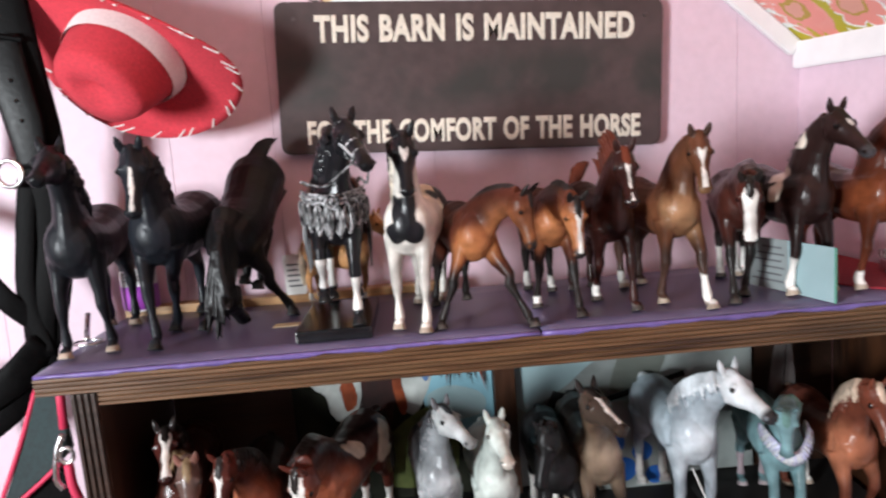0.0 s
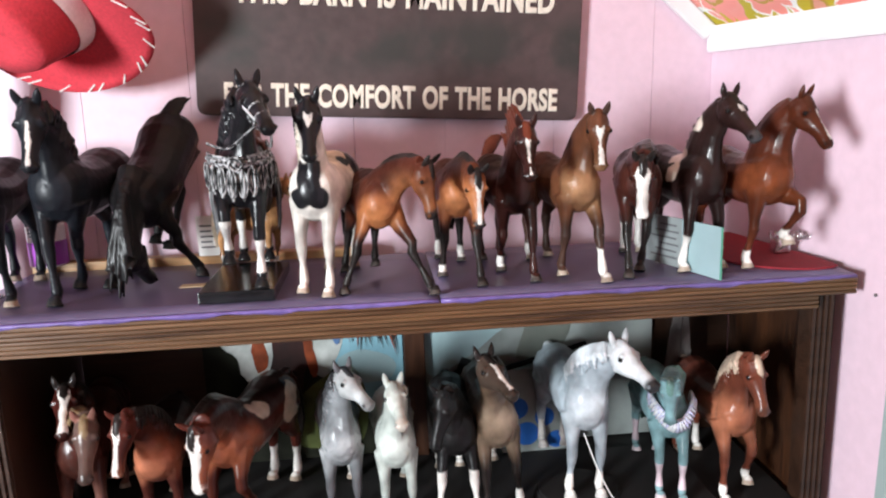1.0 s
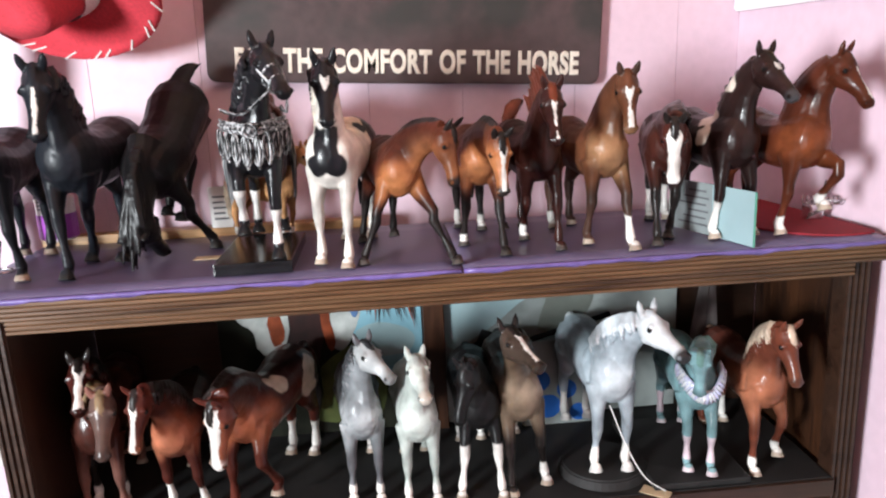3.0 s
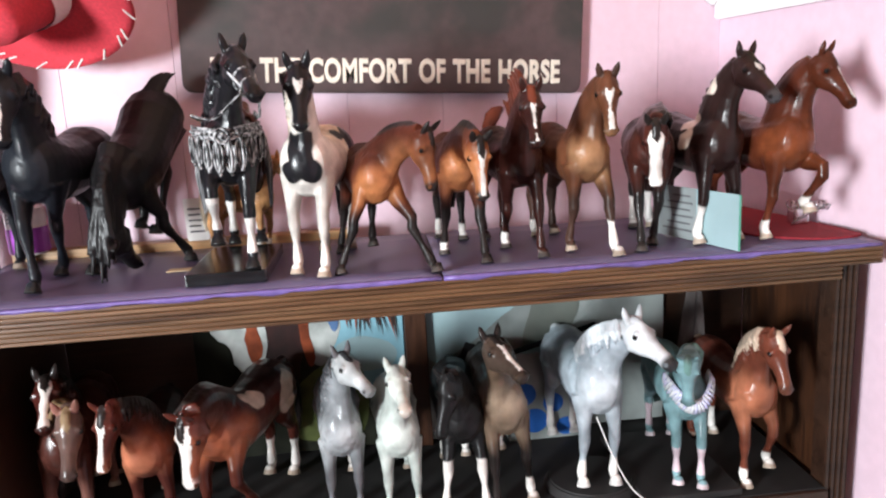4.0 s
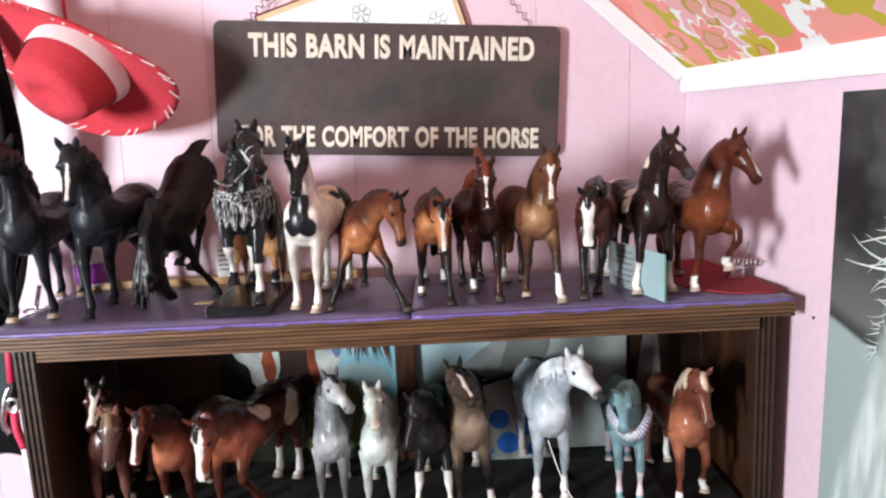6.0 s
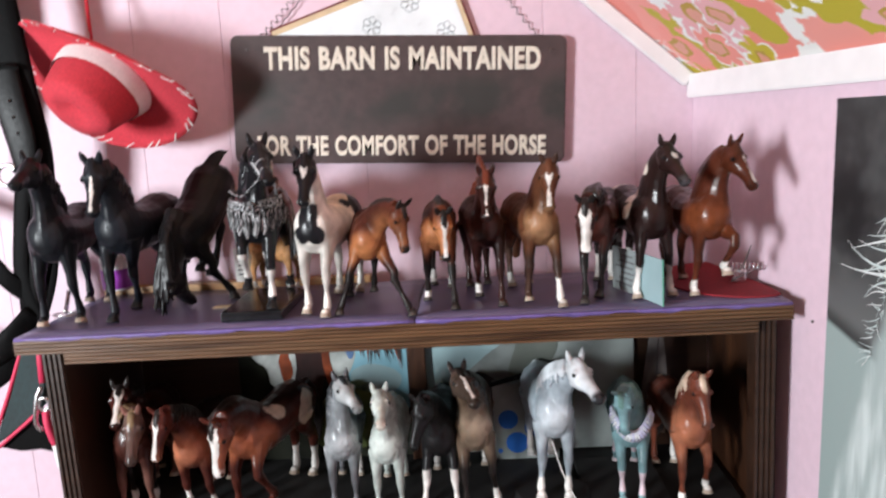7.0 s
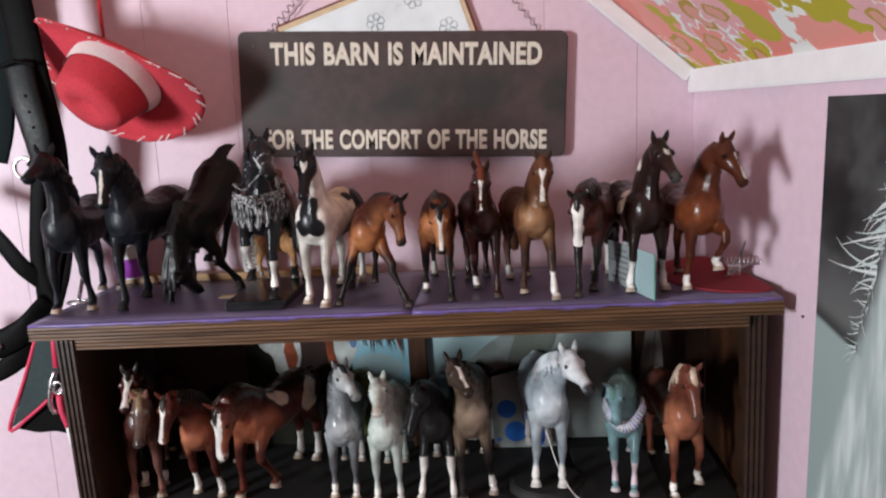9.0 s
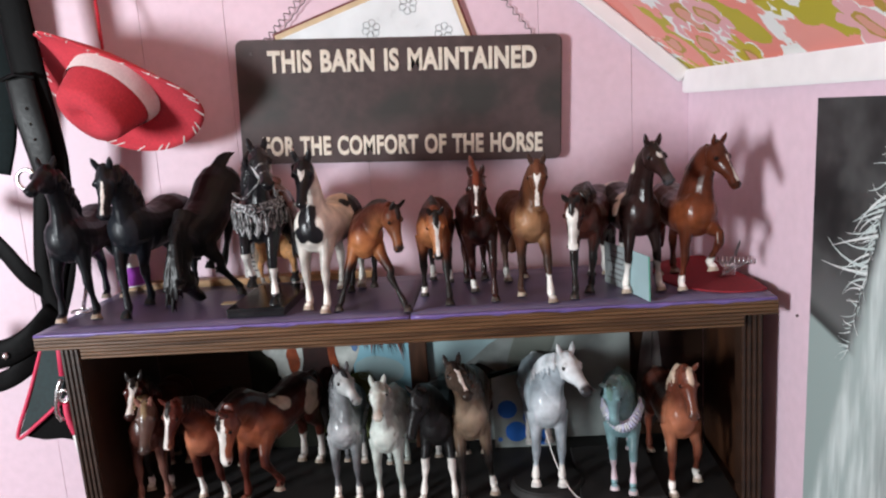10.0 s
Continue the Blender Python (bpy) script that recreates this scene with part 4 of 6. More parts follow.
def harness(bm, hp, base, ndir, nside, dorsal, poll):
    """Silver parade tack: breast collar with two rows of drops, bridle bands, reins, side skirts."""
    Z_ = Vector((0, 0, 1))

    def ring(c, u, v, a, b, r, n=22):
        add_tube(bm, [c + u * (a * math.cos(2 * math.pi * k / n)) + v * (b * math.sin(2 * math.pi * k / n)) for k in range(n + 1)], r, 6)

    def arc(k, n, grow, z, sag):
        a = math.pi * (k / n - 0.5)
        return Vector((0.046 + (0.054 + grow) * math.cos(a), (0.036 + grow) * math.sin(a), z + sag * abs(math.sin(a))))
    for dz, r in ((0.006, 0.0019), (-0.005, 0.0019)):
        add_tube(bm, [arc(k, 60, 0.003, 0.160 + dz, 0.006) for k in range(61)], r, 6)
    pts = [arc(k, 60, 0.002, 0.160, 0.006) for k in range(61)]
    add_tube(bm, pts, 0.0062, 6, lat=(0, 0, 1), flat=0.4)
    for k in range(0, 61, 2):
        out = Vector((pts[k].x - 0.046, pts[k].y, 0)).normalized()
        bmesh.ops.create_icosphere(bm, subdivisions=1, radius=0.0027, matrix=Matrix.Translation(pts[k] + out * 0.002))
    ring(Vector((0.106, 0, 0.160)), Vector((0, 1, 0)), Z_, 0.0078, 0.0078, 0.0020)
    bmesh.ops.create_icosphere(bm, subdivisions=2, radius=0.0048, matrix=Matrix.Translation((0.105, 0, 0.160)))
    for k in range(3, 59, 6):
        p = pts[k]
        out = Vector((p.x - 0.046, p.y, 0)).normalized()
        side = Vector((-out.y, out.x, 0))
        long_ = 0.038 - 0.012 * abs(k - 30) / 30
        for w, r in ((0.0056, 0.0013), (0.0018, 0.0016)):
            loop = [p + out * (0.004 + 0.002 * math.sin(q)) + side * (w * math.sin(q)) - Z_ * (0.006 + long_ * 0.5 * (1 - math.cos(q))) for q in (2 * math.pi * j / 16 for j in range(16))]
            add_tube(bm, loop, r, 5, closed=True)
        bmesh.ops.create_icosphere(bm, subdivisions=1, radius=0.0026, matrix=Matrix.Translation(p + out * 0.004 - Z_ * (0.008 + long_)))
    u, v = (hp(0, 0, 1) - hp(0)).normalized(), (hp(0, 1) - hp(0)).normalized()
    for t, a, b in ((0.10, 0.0136, 0.0185), (0.50, 0.0108, 0.0142), (0.70, 0.0090, 0.0115)):
        ring(hp(t, -0.002), u, v, a, b, 0.0017)
        for k in range(12):
            q = 2 * math.pi * k / 12
            bmesh.ops.create_icosphere(bm, subdivisions=1, radius=0.0021, matrix=Matrix.Translation(hp(t, -0.002) + u * (a * math.cos(q)) + v * (b * math.sin(q))))
    for s in (1, -1):
        add_tube(bm, [hp(0.10, 0.006, s * 0.0138), hp(0.40, 0.0, s * 0.0132), hp(0.70, 0.0, s * 0.0092)], 0.0017, 6)
        a = hp(0.74, -0.006, s * 0.010)
        rein = smooth_path([a, a.lerp(Vector((0.08, s * 0.04, 0.178)), 0.5) - Z_ * 0.012, Vector((0.060, s * 0.036, 0.184)), Vector((0.0, s * 0.034, 0.176))], 6)
        add_tube(bm, rein, 0.0015, 6)
        for p in rein[::2]:
            bmesh.ops.create_icosphere(bm, subdivisions=1, radius=0.0023, matrix=Matrix.Translation(p))
        for k in range(9):
            x = 0.024 - 0.009 * k
            add_tube(bm, [(x, s * 0.040, 0.150), (x, s * 0.043, 0.112), (x - 0.003, s * 0.041, 0.066 - 0.006 * (k % 2))], [0.0024, 0.0042, 0.0012], 6, flat=0.5)


def regalia(bm, hp, base, ndir, nside, dorsal, poll):
    """A broad carved collar with petals."""
    pts = []
    for k in range(25):
        q = math.pi * (k / 24 - 0.5)
        pts.append(Vector((0.060 + 0.047 * math.cos(q), 0.034 * math.sin(q), 0.139 + 0.030 * abs(math.sin(q)) ** 2)))
    add_tube(bm, pts, 0.0120, 8, lat=(0, 0, 1), flat=0.35)
    for k in range(2, 23):
        p = pts[k]
        out = Vector((p.x - 0.040, p.y, 0)).normalized()
        along = (pts[k + 1] - pts[k - 1]).normalized()
        up = out.cross(along).normalized()
        up = up if up.z > 0 else -up
        add_tube(bm, [p + out * 0.0040 + up * 0.010, p + out * 0.0056, p + out * 0.0040 - up * 0.010], [0.0016, 0.0034, 0.0010], 5)


S0 = (0, 0, 0)
DARKPT = (0.016, 0.012, 0.011)
# top of the bookcase, along its length
horse("black glossy model horse with head held high", 0.029, 0.127, 0.001, -83, 0.930, (67, 3), (-15, 1), ((-0.001, 0, 0.009), (0.009, 0, -0.008), S0, (-0.01, 0, 0)), coat=(0.009, 0.011, 0.014), hoof=HOOF, gloss=False, bulk=1.14, seed=3)
horse("black model horse with a narrow white blaze", 0.129, 0.160, 0.001, -96, 0.959, (56, 9), (-59, 6), ((-0.051, 0, -0.035), (0.039, 0, 0.016), (0.012, 0, 0), S0), gloss=False, coat=(0.010, 0.012, 0.016), back=(0.022, 0.012, 0.013), blaze=0.0035, blaze_len=(0.36, 0.95), hoof=(0.02, 0.02, 0.02), bulk=1.14, seed=5)
horse("black bucking model horse with lowered head, falling mane and raised tail", 0.212, 0.205, 0.001, -100, 0.95, (-56, 4), (-140, 0), ((-0.047, 0, 0.036), (0.017, 0, -0.029), (0.050, 0.03, -0.034), (0.056, 0.04, -0.014)), coat=(0.0065, 0.006, 0.0065), tail="flag", pitch=33, sink=0.020, mane_style="fall", long_neck=0.85, gloss=False, hoof=(0.02, 0.02, 0.02), bulk=1.22, seed=6)
horse("black model horse in silver parade harness and white leg wraps", 0.338, 0.118, 0.0155, -85, 0.920, (59, 24), (-32, -2), ((0.026, 0, -0.001), (-0.007, 0.026, -0.005), S0, S0), coat=BLACK, wraps=(0.74, 0.72, 0.68), hoof=(0.015, 0.015, 0.015), extras=harness, saddle=(0.10, 0.042, 0.032), dark_tool=(0.012, 0.012, 0.013), tool_mix=0.76, seed=4)
horse("black and white pinto model horse with a star", 0.437, 0.112, 0.001, -99, 0.884, (68, 11), (-51, -0), ((0.026, 0, -0.002), (0.003, 0, -0.005), S0, (0.01, 0, 0)), coat=(0.70, 0.66, 0.60), back=(0.62, 0.50, 0.36), blots=(BLACK, (-0.060, 0.034, 0.160, 0.030), (-0.048, 0.034, 0.132, 0.022), (-0.085, 0.018, 0.168, 0.030), (-0.030, 0.024, 0.172, 0.012), (-0.03, -0.030, 0.150, 0.032), (-0.085, -0.01, 0.168, 0.026)), chest=BLACK, head_coat=BLACK, blaze=0.0062, blaze_len=(0.20, 0.56), face=((0.2, 0.35), (0.32, 1.0), (0.42, 0.7), (0.56, 0.1)), mane=BLACK, tail="down", hoof=HOOF, bulk=1.14, seed=8)
horse("bay model horse leaning as it turns with black legs", 0.486, 0.098, 0.001, -80, 0.755, (27, 30), (-72, 10), ((0.060, 0, 0.062), (0.004, 0, -0.034), (0.03, 0.012, 0), (0.0, 0, -0.012)), coat=(0.075, 0.019, 0.010), back=(0.050, 0.013, 0.008), mane=DARKPT, points=DARKPT, muzzle=DARKPT, pale_front=(0.44, 0.165, 0.062), tail="out", gloss=False, bulk=1.10, mane_style="crest", tip_over=0.09, hoof=(0.06, 0.05, 0.045), seed=10)
horse("bay model horse with a white blaze and lowered head", 0.600, 0.133, 0.001, -89, 0.784, (14, 7), (-78, 3), ((0.055, 0, 0.008), (-0.024, 0, -0.008), (0.02, 0, 0), (-0.01, 0, 0)), coat=(0.105, 0.028, 0.013), back=(0.06, 0.018, 0.010), pale_front=(0.42, 0.16, 0.062), mane=DARKPT, points=DARKPT, blaze=0.0056, blaze_len=(0.22, 0.92), muzzle=DARKPT, mane_style="crest", socks=(0, 0.02, 0.028, 0.034), gloss=False, hoof=(0.06, 0.05, 0.045), seed=12)
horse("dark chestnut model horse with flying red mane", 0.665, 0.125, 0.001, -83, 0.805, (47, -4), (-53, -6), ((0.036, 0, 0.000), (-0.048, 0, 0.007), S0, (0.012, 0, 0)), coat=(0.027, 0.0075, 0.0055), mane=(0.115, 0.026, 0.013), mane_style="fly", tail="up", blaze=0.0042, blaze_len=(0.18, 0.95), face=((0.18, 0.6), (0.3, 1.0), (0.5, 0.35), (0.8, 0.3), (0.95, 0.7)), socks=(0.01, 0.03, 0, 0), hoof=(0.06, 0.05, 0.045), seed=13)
horse("tan bay model horse with a white blaze", 0.737, 0.114, 0.001, -78, 0.813, (58, 5), (-60, -26), ((0.052, 0, -0.000), (-0.013, 0, -0.003), S0, (0.01, 0, 0)), coat=(0.105, 0.038, 0.018), back=(0.065, 0.021, 0.011), mane=(0.11, 0.04, 0.02), points=(0.05, 0.025, 0.018), pale_front=(0.36, 0.19, 0.095), blaze=0.0055, blaze_len=(0.2, 0.94), face=((0.2, 0.4), (0.32, 1.0), (0.5, 0.5), (0.58, 0.25), (0.7, 0.6), (0.9, 0.7)), mane_style="crest", socks=(0.050, 0, 0, 0.03), gloss=False, seed=14)
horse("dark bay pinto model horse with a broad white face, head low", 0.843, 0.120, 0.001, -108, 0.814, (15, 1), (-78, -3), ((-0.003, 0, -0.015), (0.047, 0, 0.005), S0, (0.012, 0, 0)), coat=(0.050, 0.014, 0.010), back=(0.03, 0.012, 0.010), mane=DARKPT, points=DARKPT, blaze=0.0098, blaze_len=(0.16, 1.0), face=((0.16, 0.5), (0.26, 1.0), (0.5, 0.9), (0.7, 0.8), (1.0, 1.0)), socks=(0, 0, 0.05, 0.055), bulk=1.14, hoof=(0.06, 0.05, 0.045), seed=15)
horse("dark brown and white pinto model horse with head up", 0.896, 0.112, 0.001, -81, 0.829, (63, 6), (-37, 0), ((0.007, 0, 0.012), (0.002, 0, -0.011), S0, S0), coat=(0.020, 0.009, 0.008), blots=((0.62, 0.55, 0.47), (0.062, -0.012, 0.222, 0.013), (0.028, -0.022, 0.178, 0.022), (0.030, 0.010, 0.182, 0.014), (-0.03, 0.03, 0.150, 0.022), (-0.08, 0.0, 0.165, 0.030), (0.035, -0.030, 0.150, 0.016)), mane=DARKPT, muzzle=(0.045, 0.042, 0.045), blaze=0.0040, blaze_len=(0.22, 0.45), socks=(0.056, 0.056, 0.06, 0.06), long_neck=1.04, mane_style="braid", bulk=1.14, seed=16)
horse("glossy chestnut model horse with a lifted foreleg", 0.969, 0.085, 0.0035, -81, 0.802, (68, 24), (-51, -2), ((0.029, 0.042, -0.005), (-0.015, 0, -0.004), S0, (0.012, 0, 0)), coat=(0.082, 0.020, 0.009), back=(0.042, 0.011, 0.007), pale_front=(0.20, 0.055, 0.020), mane=(0.075, 0.020, 0.011), socks=(0.026, 0.03, 0, 0), blaze=0.003, blaze_len=(0.3, 0.9), long_neck=1.03, mane_style="crest", bulk=1.14, seed=18)
# lower shelf
Z = LOW
horse("bay model horse with a white blaze at the shelf's end", 0.099, 0.162, Z, -85, 0.873, (51, 6), (-25, 4), ((0.000, 0, 0.000), (0.000, 0, 0.000), S0, S0), coat=(0.042, 0.009, 0.007), mane=DARKPT, points=DARKPT, blaze=0.0075, blaze_len=(0.15, 0.95), socks=(0.03, 0.03, 0, 0), seed=21)
horse("grey-brown model horse with pale forelock", 0.107, 0.125, Z, -82, 0.876, (34, 23), (-52, -21), ((0.006, 0, 0.003), (0.003, 0, -0.012), S0, S0), coat=(0.048, 0.015, 0.011), head_coat=(0.10, 0.062, 0.052), mane=(0.20, 0.14, 0.08), points=(0.20, 0.09, 0.07), seed=22)
horse("reddish bay model horse with a white blaze and socks", 0.207, 0.112, Z, -87, 0.811, (48, -19), (-65, 4), ((-0.004, 0, 0.013), (-0.022, 0, -0.004), S0, S0), coat=(0.070, 0.016, 0.011), back=(0.016, 0.008, 0.007), mane=DARKPT, blaze=0.006, blaze_len=(0.15, 0.98), socks=(0.045, 0.05, 0, 0), pale_front=(0.40, 0.14, 0.075), gloss=False, bulk=1.14, seed=23)
horse("bay pinto model horse with a white face, one foot lifted", 0.318, 0.114, Z, -110, 0.933, (25, 14), (-80, -23), ((-0.009, 0.02, 0.013), (0.012, 0, -0.009), S0, (0.004, 0, 0)), coat=(0.075, 0.018, 0.012), back=(0.016, 0.008, 0.007), pale_front=(0.36, 0.11, 0.05), mane=DARKPT, blaze=0.0112, blaze_len=(0.12, 1.0), muzzle=(0.5, 0.38, 0.34), socks=(0, 0, 0.055, 0.055), blots=((0.58, 0.48, 0.38), (-0.055, 0.030, 0.138, 0.024), (-0.060, 0.030, 0.160, 0.016), (0.015, 0.026, 0.165, 0.017), (0.03, 0.020, 0.176, 0.012), (-0.05, -0.03, 0.150, 0.026)), bulk=1.12, seed=24)
horse("dappled grey model horse with dark mane looking aside", 0.433, 0.115, Z, -84, 0.814, (73, 18), (-17, 8), ((0.019, 0, 0.001), (0.009, 0, -0.004), (0.012, 0, 0), S0), coat=(0.20, 0.215, 0.225), back=(0.045, 0.048, 0.053), mane=(0.045, 0.047, 0.052), pale_front=(0.52, 0.54, 0.55), points=(0.14, 0.14, 0.15), head_coat=(0.46, 0.48, 0.48), socks=(0.03, 0.03, 0.045, 0), spots=(0.20, 0.21, 0.22), seed=26)
horse("pale grey-green model horse facing outward", 0.506, 0.099, Z, -88, 0.803, (61, -1), (-17, 6), ((0.013, 0, 0.005), (0.012, 0, -0.003), S0, S0), coat=(0.50, 0.55, 0.51), mane=(0.42, 0.45, 0.42), muzzle=(0.52, 0.48, 0.42), socks=(0.03, 0.03, 0, 0), gloss=True, seed=27)
horse("black model horse with white legs and lowered head", 0.587, 0.116, Z, -90, 0.827, (45, -15), (-66, -26), ((0.040, 0, 0.009), (0.030, 0, -0.016), S0, S0), coat=(0.009, 0.0085, 0.009), socks=(0.085, 0.085, 0.06, 0.06), mane=(0.012, 0.012, 0.012), gloss=False, bulk=1.14, seed=28)
horse("brown dun model horse tossing its dark head", 0.638, 0.119, Z, -89, 0.898, (58, -23), (-12, 42), ((0.008, 0, 0.016), (0.029, 0, 0.000), S0, S0), coat=(0.11, 0.072, 0.048), pale_front=(0.34, 0.26, 0.19), back=(0.025, 0.016, 0.013), mane=DARKPT, points=DARKPT, head_coat=(0.05, 0.034, 0.026), blaze=0.004, socks=(0.036, 0, 0.03, 0), seed=29)
horse("white and grey model horse with head turned aside", 0.754, 0.123, Z + 0.012, -86, 0.916, (51, 24), (-21, -7), ((0.016, 0, -0.001), (0.009, 0, -0.008), S0, S0), coat=(0.36, 0.41, 0.45), back=(0.30, 0.36, 0.40), mane=(0.60, 0.64, 0.67), head_coat=(0.58, 0.61, 0.63), muzzle=(0.02, 0.02, 0.022), socks=(0.040, 0.040, 0.05, 0.05), hoof=(0.5, 0.48, 0.46), pale_front=(0.50, 0.54, 0.57), seed=30)
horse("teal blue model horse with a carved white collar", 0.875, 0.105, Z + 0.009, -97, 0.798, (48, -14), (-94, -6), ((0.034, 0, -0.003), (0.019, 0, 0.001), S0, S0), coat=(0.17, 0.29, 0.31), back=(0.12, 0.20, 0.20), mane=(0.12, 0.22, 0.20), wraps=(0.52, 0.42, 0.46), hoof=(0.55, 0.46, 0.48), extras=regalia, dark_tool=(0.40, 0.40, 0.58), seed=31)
horse("copper palomino model horse with a pale mane", 0.953, 0.106, Z, -87, 0.841, (59, -6), (-63, 11), ((0.000, 0.014, 0.009), (0.023, 0, -0.004), S0, S0), coat=(0.13, 0.036, 0.021), back=(0.075, 0.021, 0.014), pale_front=(0.36, 0.13, 0.07), mane=(0.55, 0.42, 0.32), muzzle=(0.08, 0.03, 0.02), socks=(0.028, 0.03, 0.05, 0), seed=32)
# a small one behind the front row
horse("small tan model horse behind the larger ones", 0.322, 0.226, 0.001, -30, 0.52, (50, 0), (-50, 0), coat=(0.42, 0.21, 0.09), mane=(0.6, 0.5, 0.38), socks=(0.03, 0.03, 0.03, 0.03), seed=34)

# ---- stands and small things on the shelves ----
tagged(finish("display_base", box(0.287, 0.376, 0.030, 0.185, 0.0008, 0.0152, 0.002), black_gloss, m=SHELF), "black rectangular display base under the parade horse", "display base")
bm = bmesh.new()
bmesh.ops.create_cone(bm, cap_ends=True, segments=40, radius1=0.062, radius2=0.055, depth=0.012, matrix=Matrix.Translation((0.752, 0.078, LOW + 0.0062)) @ Matrix.Diagonal((1, 0.95, 1, 1)))
bmesh.ops.bevel(bm, geom=[e for e in bm.edges if abs(e.verts[0].co.z - e.verts[1].co.z) < 1e-5], offset=0.002, segments=2, affect="EDGES")
tagged(finish("display_base", bm, black_cloth, m=SHELF, smooth=False), "round dull black display base under the white horse", "display base")
tagged(finish("display_base", box(0.800, 0.925, 0.014, 0.190, LOW + 0.0002, LOW + 0.0088, 0.002), black_cloth, m=SHELF), "flat dark display base under the teal horse", "display base")

# grey feather leaning on the back panel behind the teal horse
feather = thing("feather", SHELF @ pose(0.936, 0.200, LOW, 0, 2, 0), "dusky grey feather standing at the back of the shelf", "feather")
vane = [(0.003, 0.262), (0.009, 0.225), (0.015, 0.18), (0.020, 0.13), (0.021, 0.085), (0.015, 0.05), (0.003, 0.035)]
bm = plate(vane + [(-x * 1.1, z) for x, z in vane[::-1]], 0.0016, 0.0004)
part("vane", bm, mat("dusky_feather", (0.17, 0.15, 0.145), 0.8, grain=0.35, scale=60, stretch=(1, 1, 0.25), bump=0.0008), feather)
part("quill", add_tube(bmesh.new(), [(0, -0.0022, 0.0), (0.001, -0.0026, 0.10), (0.002, -0.0022, 0.255)], [0.0016, 0.0013, 0.0004], 6), wire_metal, feather)

# white string with a paper tag
bm = bmesh.new()
add_tube(bm, smooth_path([(0.752, 0.050, LOW + 0.105), (0.766, 0.026, LOW + 0.060), (0.786, 0.014, LOW + 0.022), (0.812, 0.010, LOW + 0.002)], 6), 0.0008, 6)
tag = thing("hang_tag", SHELF, "paper hang tag on a pale string", "tag")
part("string", bm, paper_white, tag)
part("tag_paper", add_box(bmesh.new(), -0.018, 0.018, -0.009, 0.009, 0, 0.0008, 0, 0), cream, tag, m=pose(0.800, 0.012, LOW + 0.0002, 0, 0, -38))

# folded card at the pinto's feet
card = thing("folded_card", SHELF, "folded pale blue card with drawn lines standing on the bookcase", "card")
fold = Vector((0.884, 0.068, 0.0015))


def leaf(end, h, material, name):
    d = Vector(end) - fold
    ang = math.degrees(math.atan2(d.y, d.x))
    bm = box(0, d.length, -0.0006, 0.0006, 0, h)
    return part(name, bm, material, card, m=pose(*fold, 0, 0, ang))


leaf((0.903, 0.001, 0.0015), 0.064, card_blue, "card_leaf")
back_leaf = leaf((0.862, 0.132, 0.0015), 0.064, card_grey, "card_leaf")
for k in range(6):
    for side in (0.0008, -0.0012):
        bm = box(0.006 + 0.004 * (k % 2), 0.058 - 0.009 * (k % 3), side, side + 0.0004, 0.010 + 0.0085 * k, 0.0122 + 0.0085 * k)
        part("printed_line", bm, ink, back_leaf)
part("edge_strip", box(-0.0008, 0.0008, -0.0012, 0.0012, 0, 0.064), mat("green_card_edge", (0.10, 0.34, 0.24), 0.5, grain=0.1), card, "green edge", m=pose(0.9032, 0.0, 0.0015))

# jar on the wooden strip
jar = thing("jar", SHELF @ pose(0.030, 0.268, 0.0122), "small white jar with violet label behind the black horses", "jar")
bm = bmesh.new()
bmesh.ops.create_cone(bm, cap_ends=True, segments=28, radius1=0.024, radius2=0.025, depth=0.062, matrix=Matrix.Translation((0, -0.012, 0.031)))
bmesh.ops.bevel(bm, geom=[e for e in bm.edges if abs(e.verts[0].co.z - e.verts[1].co.z) < 1e-5], offset=0.003, segments=2, affect="EDGES")
part("body", bm, paper_white, jar)
bm = bmesh.new()
bmesh.ops.create_cone(bm, cap_ends=False, segments=28, radius1=0.0252, radius2=0.0255, depth=0.034, matrix=Matrix.Translation((0, -0.012, 0.020)))
part("label", bm, purple_label, jar, "violet paper label")
bm = bmesh.new()
for k in range(3):
    add_box(bm, -0.012, 0.010 - 0.003 * k, -0.0385, -0.0375, 0.045 + 0.005 * k, 0.0475 + 0.005 * k)
part("printed_lines", bm, ink, jar)
bm = plate(rounded(0.030, 0.060, 0.003), 0.0012)
slip = thing("paper_tag", SHELF @ pose(0.252, 0.262, 0.042, 4, 0, 0), "white paper tag with grey print standing against the wall", "tag")
part("tag_paper", bm, paper_white, slip)
for k in range(5):
    part("printed_line", box(-0.010, 0.010 - 0.004 * (k % 2), -0.0018, -0.0013, -0.018 + 0.008 * k, -0.0155 + 0.008 * k), ink, slip)
tagged(finish("paper_strip", box(0.243, 0.276, 0.120, 0.137, 0.0006, 0.0014), cream, m=SHELF), "small clear tape strip on the purple cover", "tape")

# silver wire coil with loose ends, and a buckle by the black horses
bm = bmesh.new()
pts = [Vector((1.030 + 0.062 * k / 90, 0.118 + 0.0055 * math.sin(k * 0.7), 0.0285 + 0.0055 * math.cos(k * 0.7) - 0.004 * k / 90)) for k in range(91)]
add_tube(bm, pts, 0.0011, 5)
coil = thing("wire_coil", SHELF, "silver wire coil with loose ends on the red pad", "wire coil")
part("coil", bm, silver, coil, smooth=True)
